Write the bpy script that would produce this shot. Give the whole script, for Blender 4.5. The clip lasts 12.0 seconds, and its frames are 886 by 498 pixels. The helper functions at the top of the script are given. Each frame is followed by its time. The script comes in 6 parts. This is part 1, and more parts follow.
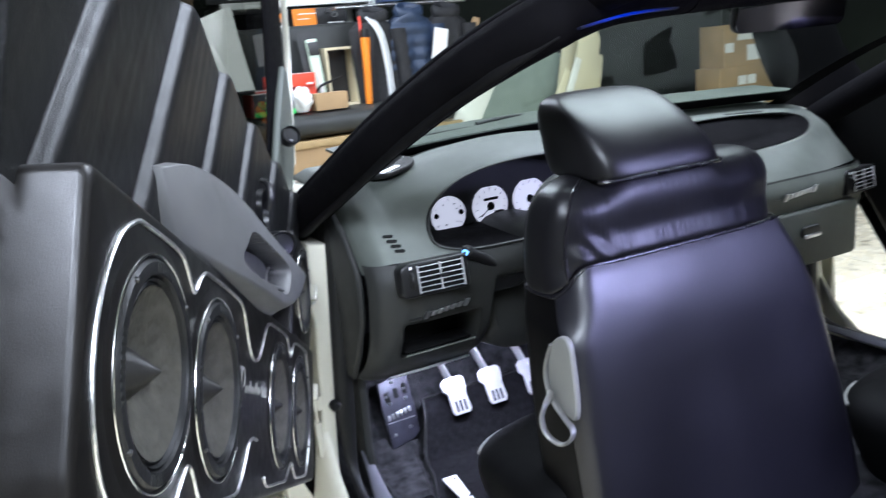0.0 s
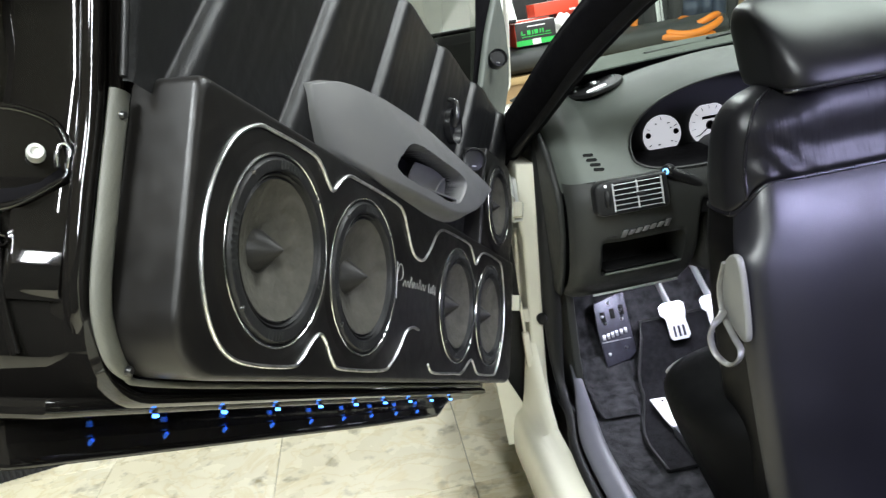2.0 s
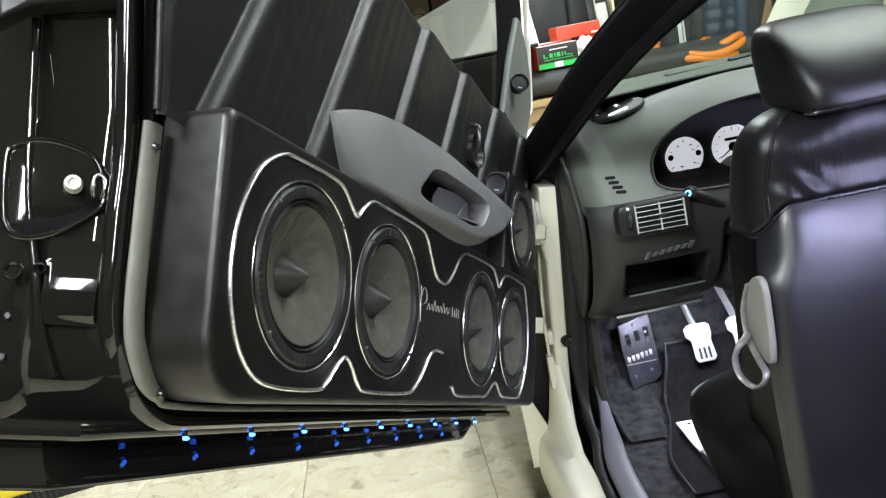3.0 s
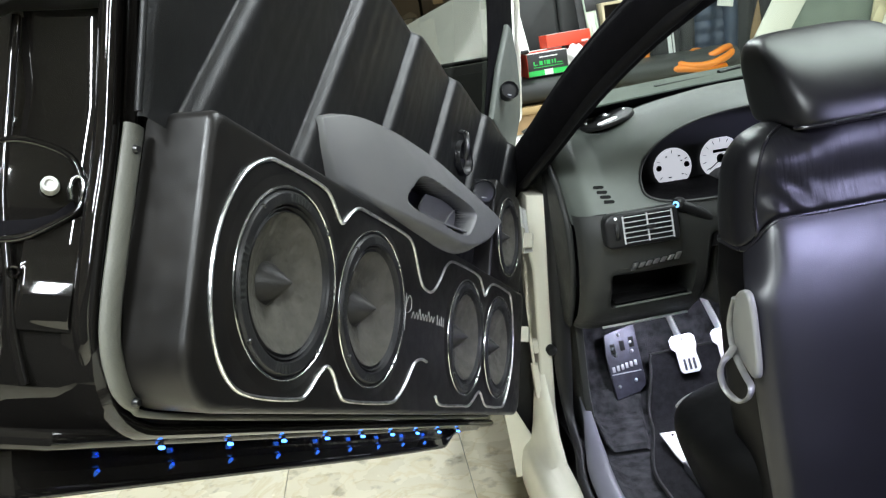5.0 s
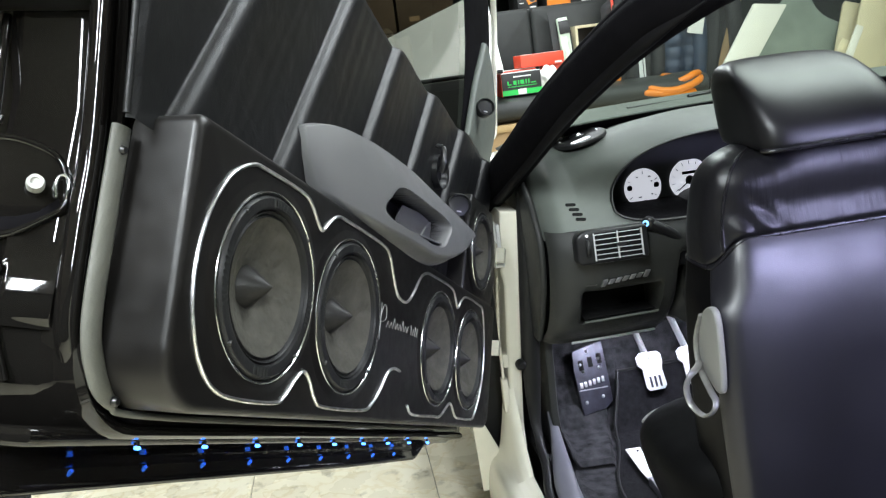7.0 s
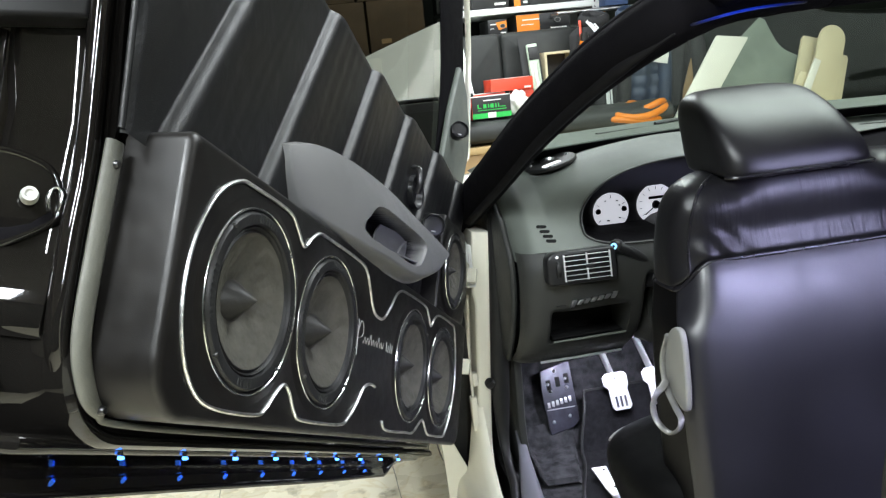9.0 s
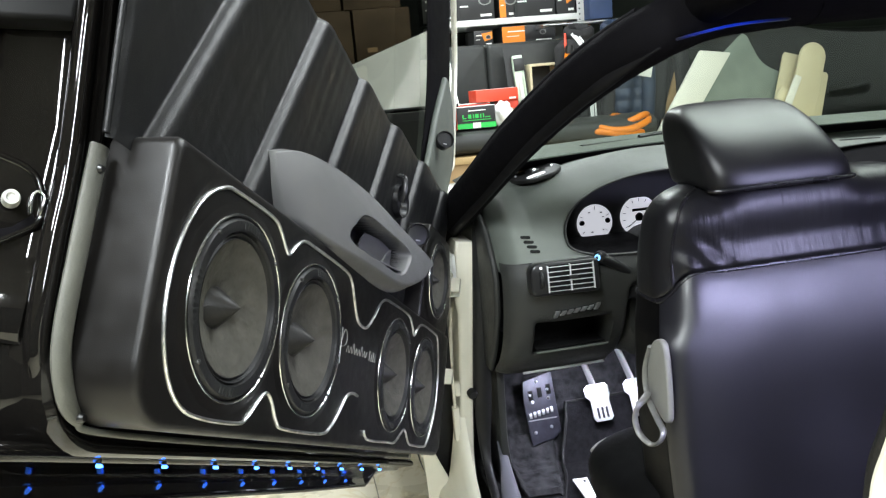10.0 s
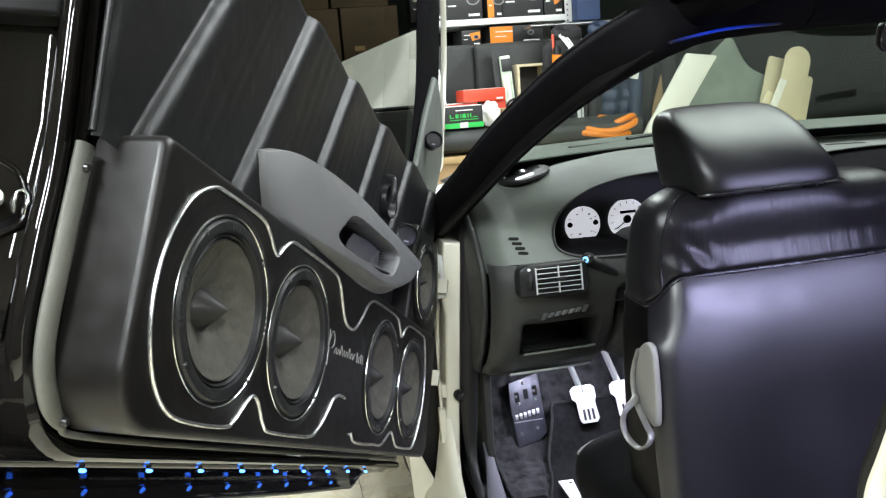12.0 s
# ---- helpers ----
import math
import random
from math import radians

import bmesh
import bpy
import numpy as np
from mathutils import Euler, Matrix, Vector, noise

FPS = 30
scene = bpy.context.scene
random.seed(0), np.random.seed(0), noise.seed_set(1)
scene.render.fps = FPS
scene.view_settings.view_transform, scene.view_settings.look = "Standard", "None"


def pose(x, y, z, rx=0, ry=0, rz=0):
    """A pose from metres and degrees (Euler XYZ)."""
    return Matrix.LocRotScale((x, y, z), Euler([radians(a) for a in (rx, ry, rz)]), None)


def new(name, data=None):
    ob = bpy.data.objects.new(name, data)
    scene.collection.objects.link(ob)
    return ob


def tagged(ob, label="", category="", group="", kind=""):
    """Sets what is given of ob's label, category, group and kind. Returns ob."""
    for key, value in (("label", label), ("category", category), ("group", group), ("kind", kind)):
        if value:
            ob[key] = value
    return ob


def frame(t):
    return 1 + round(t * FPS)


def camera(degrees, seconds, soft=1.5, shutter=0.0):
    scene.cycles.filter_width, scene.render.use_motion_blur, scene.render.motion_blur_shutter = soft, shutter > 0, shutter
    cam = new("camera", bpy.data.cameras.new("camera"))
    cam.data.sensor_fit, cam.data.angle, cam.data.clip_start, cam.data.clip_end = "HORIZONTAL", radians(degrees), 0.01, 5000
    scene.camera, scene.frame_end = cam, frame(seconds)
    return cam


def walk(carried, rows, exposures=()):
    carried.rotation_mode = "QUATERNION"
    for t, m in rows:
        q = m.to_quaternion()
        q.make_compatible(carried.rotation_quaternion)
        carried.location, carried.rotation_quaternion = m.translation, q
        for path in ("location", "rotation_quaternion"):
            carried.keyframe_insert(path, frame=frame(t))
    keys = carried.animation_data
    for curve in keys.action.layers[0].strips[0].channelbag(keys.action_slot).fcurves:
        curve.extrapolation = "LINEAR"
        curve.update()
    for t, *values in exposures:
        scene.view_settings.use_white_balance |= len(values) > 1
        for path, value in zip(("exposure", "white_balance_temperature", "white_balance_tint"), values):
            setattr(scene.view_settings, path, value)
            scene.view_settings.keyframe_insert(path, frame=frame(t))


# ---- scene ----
cam = camera(59.0, 12.0, soft=1.3, shutter=0.4)
PATH = [
    (0.0, pose(-0.5076, -1.6700, 1.3277, 75.879, 5.457, -28.125)),
    (0.5, pose(-0.4526, -1.6972, 1.3138, 75.219, 6.996, -19.752)),
    (1.0, pose(-0.4086, -1.7337, 1.3036, 74.307, 6.954, -13.136)),
    (1.5, pose(-0.3680, -1.7651, 1.2886, 73.306, 7.543, -10.135)),
    (2.0, pose(-0.3507, -1.7950, 1.2875, 73.693, 9.629, -7.347)),
    (2.5, pose(-0.3446, -1.8054, 1.2922, 75.041, 10.884, -5.628)),
    (3.0, pose(-0.3490, -1.8091, 1.2938, 75.586, 10.456, -5.685)),
    (5.0, pose(-0.3465, -1.7957, 1.2955, 75.790, 9.180, -6.378)),
    (5.5, pose(-0.3469, -1.7944, 1.2951, 75.973, 8.624, -6.884)),
    (6.0, pose(-0.3509, -1.7992, 1.2938, 75.780, 7.744, -7.947)),
    (6.5, pose(-0.3572, -1.8069, 1.2934, 76.372, 7.240, -8.447)),
    (7.0, pose(-0.3596, -1.8129, 1.2930, 76.747, 7.283, -8.276)),
    (9.0, pose(-0.3796, -1.8386, 1.2975, 78.032, 5.892, -10.543)),
    (9.5, pose(-0.3801, -1.8414, 1.2986, 78.347, 5.624, -11.268)),
    (10.0, pose(-0.3824, -1.8370, 1.2973, 78.626, 4.928, -11.637)),
    (10.5, pose(-0.3851, -1.8351, 1.2980, 78.666, 4.863, -11.646)),
    (11.0, pose(-0.3896, -1.8337, 1.2987, 78.494, 4.568, -12.352)),
    (11.5, pose(-0.3895, -1.8357, 1.3012, 78.672, 4.505, -12.358)),
    (12.0, pose(-0.3867, -1.8269, 1.2999, 78.487, 4.242, -12.616)),
]
LOOK = [  # the film camera's automatic balance settles in the first seconds
    (0.0, 0.05, 5520, 18), (0.5, 0.04, 5620, 16), (1.5, 0.0, 6150, 11), (3.0, 0.0, 6230, 11), (5.5, 0.0, 6060, 11), (9.5, 0.0, 6150, 12), (12.0, 0.0, 6200, 12)]
walk(cam, PATH, LOOK)

# ---- light ----
scene.view_settings.exposure = 0.0
world = bpy.data.worlds.new("world")
scene.world = world
world.use_nodes = True
world.node_tree.nodes["Background"].inputs[0].default_value = (0.9, 1.0, 0.95, 1)
world.node_tree.nodes["Background"].inputs[1].default_value = 0.01


def area_lamp(name, m, sx, sy, power, colour, spread=180):
    data = bpy.data.lights.new(name, "AREA")
    data.shape, data.size, data.size_y, data.energy, data.color = "RECTANGLE", sx, sy, power, colour
    data.spread = radians(spread)
    ob = new(name, data)
    ob.matrix_world = m
    return ob


# Ceiling tubes out of view, added; place, width and power fit the shading.
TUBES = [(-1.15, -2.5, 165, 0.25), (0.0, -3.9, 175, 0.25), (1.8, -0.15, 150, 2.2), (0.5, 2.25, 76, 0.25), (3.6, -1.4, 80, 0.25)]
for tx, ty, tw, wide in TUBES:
    area_lamp("tube_fill_light", pose(tx, ty, 2.93), wide, 1.5, tw, (0.96, 1.0, 0.97))
# courtesy lamp under the dashboard, plus an added violet fill on the seat back
area_lamp("footwell_light", pose(0.42, -0.02, 0.615), 0.28, 0.05, 11.0, (0.9, 0.9, 1.0))
area_lamp("seat_fill_light", pose(1.0, -1.72, 1.37, 60, 0, 28), 0.55, 0.25, 6.8, (0.67, 0.65, 1.0), 80)

# ---- materials ----
def material(name, colour, rough=0.5, metal=0.0, vary=0.15, scale=8.0, bump=0.0, bscale=60.0, coat=0.0, spec=0.5, second=None, wear=0.0):
    """A procedural surface: two noises vary the colour and the gloss, a third gives the relief."""
    m = bpy.data.materials.new(name)
    m.use_nodes = True
    nt = m.node_tree
    b = nt.nodes["Principled BSDF"]
    tc = nt.nodes.new("ShaderNodeTexCoord")
    n1 = nt.nodes.new("ShaderNodeTexNoise")
    n1.inputs["Scale"].default_value, n1.inputs["Detail"].default_value = scale, 6
    nt.links.new(tc.outputs["Object"], n1.inputs["Vector"])
    ramp = nt.nodes.new("ShaderNodeValToRGB")
    lo = tuple(c * (1 - vary) for c in colour)
    hi = tuple(min(1, c * (1 + vary)) for c in colour) if second is None else second
    ramp.color_ramp.elements[0].position, ramp.color_ramp.elements[1].position = 0.3, 0.7
    ramp.color_ramp.elements[0].color, ramp.color_ramp.elements[1].color = (*lo, 1), (*hi, 1)
    nt.links.new(n1.outputs["Fac"], ramp.inputs["Fac"])
    nt.links.new(ramp.outputs["Color"], b.inputs["Base Color"])
    b.inputs["Metallic"].default_value = metal
    b.inputs["Specular IOR Level"].default_value = spec
    b.inputs["Coat Weight"].default_value = coat
    b.inputs["Coat Roughness"].default_value = 0.05
    n2 = nt.nodes.new("ShaderNodeTexNoise")
    n2.inputs["Scale"].default_value, n2.inputs["Detail"].default_value = scale * 4.3, 4
    nt.links.new(tc.outputs["Object"], n2.inputs["Vector"])
    mr = nt.nodes.new("ShaderNodeMapRange")
    mr.inputs["To Min"].default_value = max(0.02, rough * (0.8 - wear))
    mr.inputs["To Max"].default_value = min(1, rough * (1.2 + wear))
    nt.links.new(n2.outputs["Fac"], mr.inputs["Value"])
    nt.links.new(mr.outputs["Result"], b.inputs["Roughness"])
    if bump:
        n3 = nt.nodes.new("ShaderNodeTexNoise")
        n3.inputs["Scale"].default_value, n3.inputs["Detail"].default_value = bscale, 5
        nt.links.new(tc.outputs["Object"], n3.inputs["Vector"])
        bp = nt.nodes.new("ShaderNodeBump")
        bp.inputs["Strength"].default_value, bp.inputs["Distance"].default_value = bump, 0.004
        nt.links.new(n3.outputs["Fac"], bp.inputs["Height"])
        nt.links.new(bp.outputs["Normal"], b.inputs["Normal"])
    return m


def leather(name, colour, rough, grain=260.0, fold=9.0, depth=0.35, wrinkle=0.5, streak=None, streak_depth=0.5):
    """Leather: fine cells, soft creases and long folds that run across."""
    m = material(name, colour, rough, vary=0.25, scale=5.0, spec=0.36)
    nt = m.node_tree
    b = nt.nodes["Principled BSDF"]
    tc = nt.nodes["Texture Coordinate"]
    cell = nt.nodes.new("ShaderNodeTexVoronoi")
    cell.feature = "DISTANCE_TO_EDGE"
    cell.inputs["Scale"].default_value = grain
    crease = nt.nodes.new("ShaderNodeTexNoise")
    crease.inputs["Scale"].default_value, crease.inputs["Detail"].default_value = fold, 8
    crease.inputs["Distortion"].default_value = 1.2
    nt.links.new(tc.outputs["Object"], cell.inputs["Vector"])
    nt.links.new(tc.outputs["Object"], crease.inputs["Vector"])
    b1, b2 = nt.nodes.new("ShaderNodeBump"), nt.nodes.new("ShaderNodeBump")
    b1.inputs["Strength"].default_value, b1.inputs["Distance"].default_value = depth, 0.0008
    b2.inputs["Strength"].default_value, b2.inputs["Distance"].default_value = wrinkle, 0.006
    nt.links.new(cell.outputs["Distance"], b1.inputs["Height"])
    nt.links.new(crease.outputs["Fac"], b2.inputs["Height"])
    nt.links.new(b1.outputs["Normal"], b2.inputs["Normal"])
    nt.links.new(b2.outputs["Normal"], b.inputs["Normal"])
    if streak:
        turn, size = streak
        mp, gather, b3 = nt.nodes.new("ShaderNodeMapping"), nt.nodes.new("ShaderNodeTexNoise"), nt.nodes.new("ShaderNodeBump")
        mp.inputs["Rotation"].default_value = turn
        mp2 = nt.nodes.new("ShaderNodeMapping")
        mp2.inputs["Scale"].default_value = size
        gather.inputs["Scale"].default_value, gather.inputs["Detail"].default_value, gather.inputs["Distortion"].default_value = 1.0, 3, 0.6
        b3.inputs["Strength"].default_value, b3.inputs["Distance"].default_value = streak_depth, 0.006
        nt.links.new(tc.outputs["Object"], mp.inputs["Vector"])
        nt.links.new(mp.outputs["Vector"], mp2.inputs["Vector"])
        nt.links.new(mp2.outputs["Vector"], gather.inputs["Vector"])
        nt.links.new(gather.outputs["Fac"], b3.inputs["Height"])
        nt.links.new(b2.outputs["Normal"], b3.inputs["Normal"])
        nt.links.new(b3.outputs["Normal"], b.inputs["Normal"])
    return m


def glow(name, colour, strength):
    m = bpy.data.materials.new(name)
    m.use_nodes = True
    b = m.node_tree.nodes["Principled BSDF"]
    b.inputs["Base Color"].default_value = (*colour, 1)
    b.inputs["Emission Color"].default_value = (*colour, 1)
    b.inputs["Emission Strength"].default_value = strength
    return m


def glass(name, tint, share, rough=0.0, most=1.0):
    """A thin pane: lets light straight through, tinted, and mirrors by Fresnel."""
    m = bpy.data.materials.new(name)
    m.use_nodes = True
    nt = m.node_tree
    nt.nodes.remove(nt.nodes["Principled BSDF"])
    out = nt.nodes["Material Output"]
    tr, gl = nt.nodes.new("ShaderNodeBsdfTransparent"), nt.nodes.new("ShaderNodeBsdfGlossy")
    tr.inputs[0].default_value = (*tint, 1)
    gl.inputs["Roughness"].default_value = rough
    lw = nt.nodes.new("ShaderNodeLayerWeight")
    pw, fr = nt.nodes.new("ShaderNodeMath"), nt.nodes.new("ShaderNodeMapRange")
    pw.operation, pw.inputs[1].default_value = "POWER", 5.0
    lw.inputs["Blend"].default_value = 0.5
    nt.links.new(lw.outputs["Facing"], pw.inputs[0])
    nt.links.new(pw.outputs[0], fr.inputs["Value"])
    fr.inputs["To Min"].default_value, fr.inputs["To Max"].default_value = share, most
    mix = nt.nodes.new("ShaderNodeMixShader")
    nt.links.new(fr.outputs[0], mix.inputs[0])
    nt.links.new(tr.outputs[0], mix.inputs[1])
    nt.links.new(gl.outputs[0], mix.inputs[2])
    nt.links.new(mix.outputs[0], out.inputs["Surface"])
    return m


def marble(name):
    """Worn cream stone tiles: clouds, thin veins, grey scuffs; every tile a little different."""
    m = material(name, (0.8, 0.73, 0.53), 0.28, vary=0.1, scale=2.2, second=(0.88, 0.83, 0.66), wear=0.3)
    nt = m.node_tree
    b = nt.nodes["Principled BSDF"]
    tc = nt.nodes["Texture Coordinate"]
    info = nt.nodes.new("ShaderNodeObjectInfo")
    add = nt.nodes.new("ShaderNodeVectorMath")
    add.operation = "ADD"
    mul = nt.nodes.new("ShaderNodeMath")
    mul.operation = "MULTIPLY"
    mul.inputs[1].default_value = 40.0
    nt.links.new(info.outputs["Random"], mul.inputs[0])
    nt.links.new(tc.outputs["Object"], add.inputs[0])
    nt.links.new(mul.outputs[0], add.inputs[1])
    ramp = nt.nodes["Color Ramp"]
    for node in list(nt.nodes):
        if node.type == "TEX_NOISE":
            nt.links.new(add.outputs[0], node.inputs["Vector"])
    vein = nt.nodes.new("ShaderNodeTexNoise")
    vein.inputs["Scale"].default_value, vein.inputs["Detail"].default_value, vein.inputs["Distortion"].default_value = 3.5, 10, 2.5
    nt.links.new(add.outputs[0], vein.inputs["Vector"])
    vr = nt.nodes.new("ShaderNodeValToRGB")
    e = vr.color_ramp.elements
    e[0].position, e[0].color = 0.46, (1, 1, 1, 1)
    e[1].position, e[1].color = 0.54, (1, 1, 1, 1)
    mid = e.new(0.5)
    mid.color = (0.9, 0.86, 0.76, 1)
    nt.links.new(vein.outputs["Fac"], vr.inputs["Fac"])
    dirt = nt.nodes.new("ShaderNodeTexNoise")
    dirt.inputs["Scale"].default_value, dirt.inputs["Detail"].default_value = 14, 8
    nt.links.new(add.outputs[0], dirt.inputs["Vector"])
    dr = nt.nodes.new("ShaderNodeValToRGB")
    dr.color_ramp.elements[0].position, dr.color_ramp.elements[0].color = 0.25, (0.4, 0.38, 0.32, 1)
    dr.color_ramp.elements[1].position, dr.color_ramp.elements[1].color = 0.42, (1, 1, 1, 1)
    nt.links.new(dirt.outputs["Fac"], dr.inputs["Fac"])
    m1, m2 = nt.nodes.new("ShaderNodeMixRGB"), nt.nodes.new("ShaderNodeMixRGB")
    m1.blend_type = m2.blend_type = "MULTIPLY"
    m1.inputs[0].default_value = m2.inputs[0].default_value = 1.0
    nt.links.new(ramp.outputs["Color"], m1.inputs[1])
    nt.links.new(vr.outputs["Color"], m1.inputs[2])
    nt.links.new(m1.outputs[0], m2.inputs[1])
    nt.links.new(dr.outputs["Color"], m2.inputs[2])
    nt.links.new(m2.outputs[0], b.inputs["Base Color"])
    return m


WHITE = material("cream_paint", (0.74, 0.72, 0.6), 0.25, vary=0.04, coat=0.6)
GLOSS = material("black_lacquer", (0.005, 0.0045, 0.004), 0.05, vary=0.3, scale=3, spec=0.42)
POD = material("black_pod_vinyl", (0.0075, 0.0068, 0.0062), 0.36, vary=0.4, scale=12, bump=0.06, bscale=800, spec=0.31, wear=0.2)
VINYL = leather("black_door_leather", (0.0055, 0.0056, 0.0058), 0.42, grain=420, depth=0.3, fold=13, wrinkle=0.26, streak=((0, radians(33), 0), (24, 15, 12)), streak_depth=0.11)
SEAT = leather("black_seat_leather", (0.009, 0.0085, 0.01), 0.27, grain=480, fold=5, wrinkle=0.2, depth=0.2)
SOFTSEAT = leather("smooth_seat_leather", (0.0085, 0.0083, 0.009), 0.37, grain=480, fold=6, wrinkle=0.05, depth=0.2)
# Seat side: the same leather, dulled and darkened for its lack of light.
SIDESEAT = leather("shaded_matt_leather", (0.003, 0.0028, 0.003), 0.42, grain=480, fold=4, wrinkle=0.06, depth=0.2)
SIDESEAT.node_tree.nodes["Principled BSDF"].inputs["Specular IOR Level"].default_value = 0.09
# Rear panel: the same leather, paler and more violet as the light shows it.
PANEL = leather("violet_lit_panel_leather", (0.0065, 0.0063, 0.0092), 0.4, grain=420, fold=7, wrinkle=0.12, depth=0.2)
PANEL.node_tree.nodes["Principled BSDF"].inputs["Specular IOR Level"].default_value = 0.58
def scuffed(m):
    """Cloudy gloss and a few dull scuffs, as on handled leather."""
    nt = m.node_tree
    tc, mr = nt.nodes["Texture Coordinate"], nt.nodes["Map Range"]
    cloud, spots = nt.nodes.new("ShaderNodeTexNoise"), nt.nodes.new("ShaderNodeTexNoise")
    cloud.inputs["Scale"].default_value, cloud.inputs["Detail"].default_value = 7.0, 9
    cloud.inputs["Roughness"].default_value = 0.65
    spots.inputs["Scale"].default_value, spots.inputs["Detail"].default_value = 26.0, 3
    ramp = nt.nodes.new("ShaderNodeMapRange")
    ramp.inputs["From Min"].default_value, ramp.inputs["From Max"].default_value = 0.69, 0.75
    ramp.inputs["To Max"].default_value = 0.1
    add = nt.nodes.new("ShaderNodeMath")
    add.operation = "ADD"
    nt.links.new(tc.outputs["Object"], cloud.inputs["Vector"])
    nt.links.new(tc.outputs["Object"], spots.inputs["Vector"])
    nt.links.new(spots.outputs["Fac"], ramp.inputs["Value"])
    mr.inputs["From Min"].default_value, mr.inputs["From Max"].default_value = 0.3, 0.7
    mr.inputs["To Min"].default_value, mr.inputs["To Max"].default_value = 0.3, 0.46
    nt.links.new(cloud.outputs["Fac"], mr.inputs["Value"])
    nt.links.new(mr.outputs["Result"], add.inputs[0])
    nt.links.new(ramp.outputs["Result"], add.inputs[1])
    nt.links.new(add.outputs[0], nt.nodes["Principled BSDF"].inputs["Roughness"])
scuffed(PANEL)
ROLL = leather("gathered_seat_leather", (0.007, 0.0068, 0.008), 0.34, grain=480, depth=0.15, fold=18, wrinkle=0.12, streak=((0, 0, 0), (75, 10, 7)), streak_depth=0.2)
ROLL.node_tree.nodes["Principled BSDF"].inputs["Specular IOR Level"].default_value = 0.3
GREYVINYL = leather("grey_piping_vinyl", (0.09, 0.09, 0.076), 0.5, fold=30, wrinkle=0.2)
ARM = material("grey_armrest_plastic", (0.125, 0.125, 0.122), 0.45, vary=0.08, bump=0.12, bscale=900)
DASH = material("grey_dash_plastic", (0.083, 0.093, 0.081), 0.6, vary=0.08, bump=0.2, bscale=900)
# Darker copy of the dash plastic; on the lower dash it carries the shade.
DASHLOW = material("dark_dash_plastic", (0.024, 0.025, 0.0235), 0.5, vary=0.12, bump=0.2, bscale=900, spec=0.3)
RUBBER = material("black_rubber", (0.009, 0.009, 0.009), 0.5, vary=0.2, bump=0.15, bscale=300, spec=0.3)
TRIMBLACK = material("black_trim_plastic", (0.009, 0.009, 0.0095), 0.35, vary=0.2, spec=0.35)
CLOTHLINING = material("black_pillar_cloth", (0.0045, 0.0042, 0.005), 0.8, vary=0.2, bump=0.4, bscale=900, spec=0.04)
SEATCLOTH = material("dull_black_seat_leather", (0.004, 0.004, 0.0042), 0.6, vary=0.3, bump=0.1, bscale=500, spec=0.06)
SEALRUBBER = material("foam_door_seal", (0.0055, 0.0053, 0.006), 0.6, vary=0.2, bump=0.15, bscale=300, spec=0.14)
HEADLINING = material("grey_roof_cloth", (0.34, 0.35, 0.3), 0.95, vary=0.1, bump=0.3, bscale=700)
# Plug paper darkened all over for the shadow on its underside.
PLUG = material("shaded_plug_paper", (0.022, 0.021, 0.019), 0.45, vary=0.3, scale=20, bump=0.3, bscale=120, spec=0.2)
CONE = material("felted_cone_paper", (0.065, 0.062, 0.05), 0.8, vary=0.22, scale=45, bump=0.45, bscale=110, spec=0.3)
SURROUND = material("speaker_rubber", (0.016, 0.016, 0.0162), 0.42, vary=0.2, bump=0.1, bscale=300, spec=0.25)
BEAD = material("dark_polished_bead", (0.6, 0.6, 0.58), 0.22, metal=1.0, vary=0.1)
BOLT = material("black_bolt", (0.05, 0.05, 0.05), 0.3, metal=0.8)
INLAY = material("worn_chrome_inlay", (0.72, 0.72, 0.72), 0.3, metal=1.0, vary=0.3, scale=90, bump=0.25, bscale=160)
TINTMIRROR = material("tinted_mirror", (0.22, 0.21, 0.27), 0.08, metal=1.0, vary=0.05)
STEEL = material("brushed_steel", (0.55, 0.55, 0.57), 0.3, metal=1.0, vary=0.1, bump=0.2, bscale=200)
ALU = material("pedal_aluminium", (0.8, 0.8, 0.82), 0.35, metal=0.6, vary=0.06)
DARKMETAL = material("dark_footrest_metal", (0.04, 0.04, 0.055), 0.38, metal=0.5, vary=0.35, scale=30)
KNOB = material("dull_latch_metal", (0.42, 0.42, 0.39), 0.5, vary=0.3, scale=60, bump=0.2, bscale=150)
DULLMETAL = material("dull_zinc", (0.3, 0.3, 0.29), 0.45, metal=0.7, vary=0.2, scale=40, bump=0.15, bscale=300)
LEVER = material("grey_lever_plastic", (0.2, 0.2, 0.19), 0.35, vary=0.08)
SILLTRIM = material("grey_sill_plastic", (0.11, 0.11, 0.13), 0.4, vary=0.1)
CARPET = material("black_carpet", (0.009, 0.009, 0.011), 0.95, vary=0.5, scale=32, second=(0.048, 0.048, 0.053), bump=1.0, bscale=500, spec=0.2)
MATCARPET = material("black_mat_carpet", (0.004, 0.004, 0.0055), 0.9, vary=0.4, scale=60, second=(0.01, 0.01, 0.012), bump=1.0, bscale=700, spec=0.15)
# Emission added to brighten the white dials and the small white marks.
DIAL = glow("white_glow_dial", (0.75, 0.75, 0.77), 0.75)
INK = material("black_ink", (0.006, 0.006, 0.006), 0.6, spec=0.08)
WINDOW = glass("window_glass", (0.15, 0.153, 0.135), 0.02, most=0.2)
SCREEN = glass("windscreen_glass", (0.7, 0.76, 0.69), 0.02, most=0.33)
LEDBLUE = glow("blue_led", (0.06, 0.23, 1.0), 8.0)
LEDSTRIP = glow("blue_led_strip", (0.01, 0.06, 1.0), 0.6)
_n = LEDSTRIP.node_tree
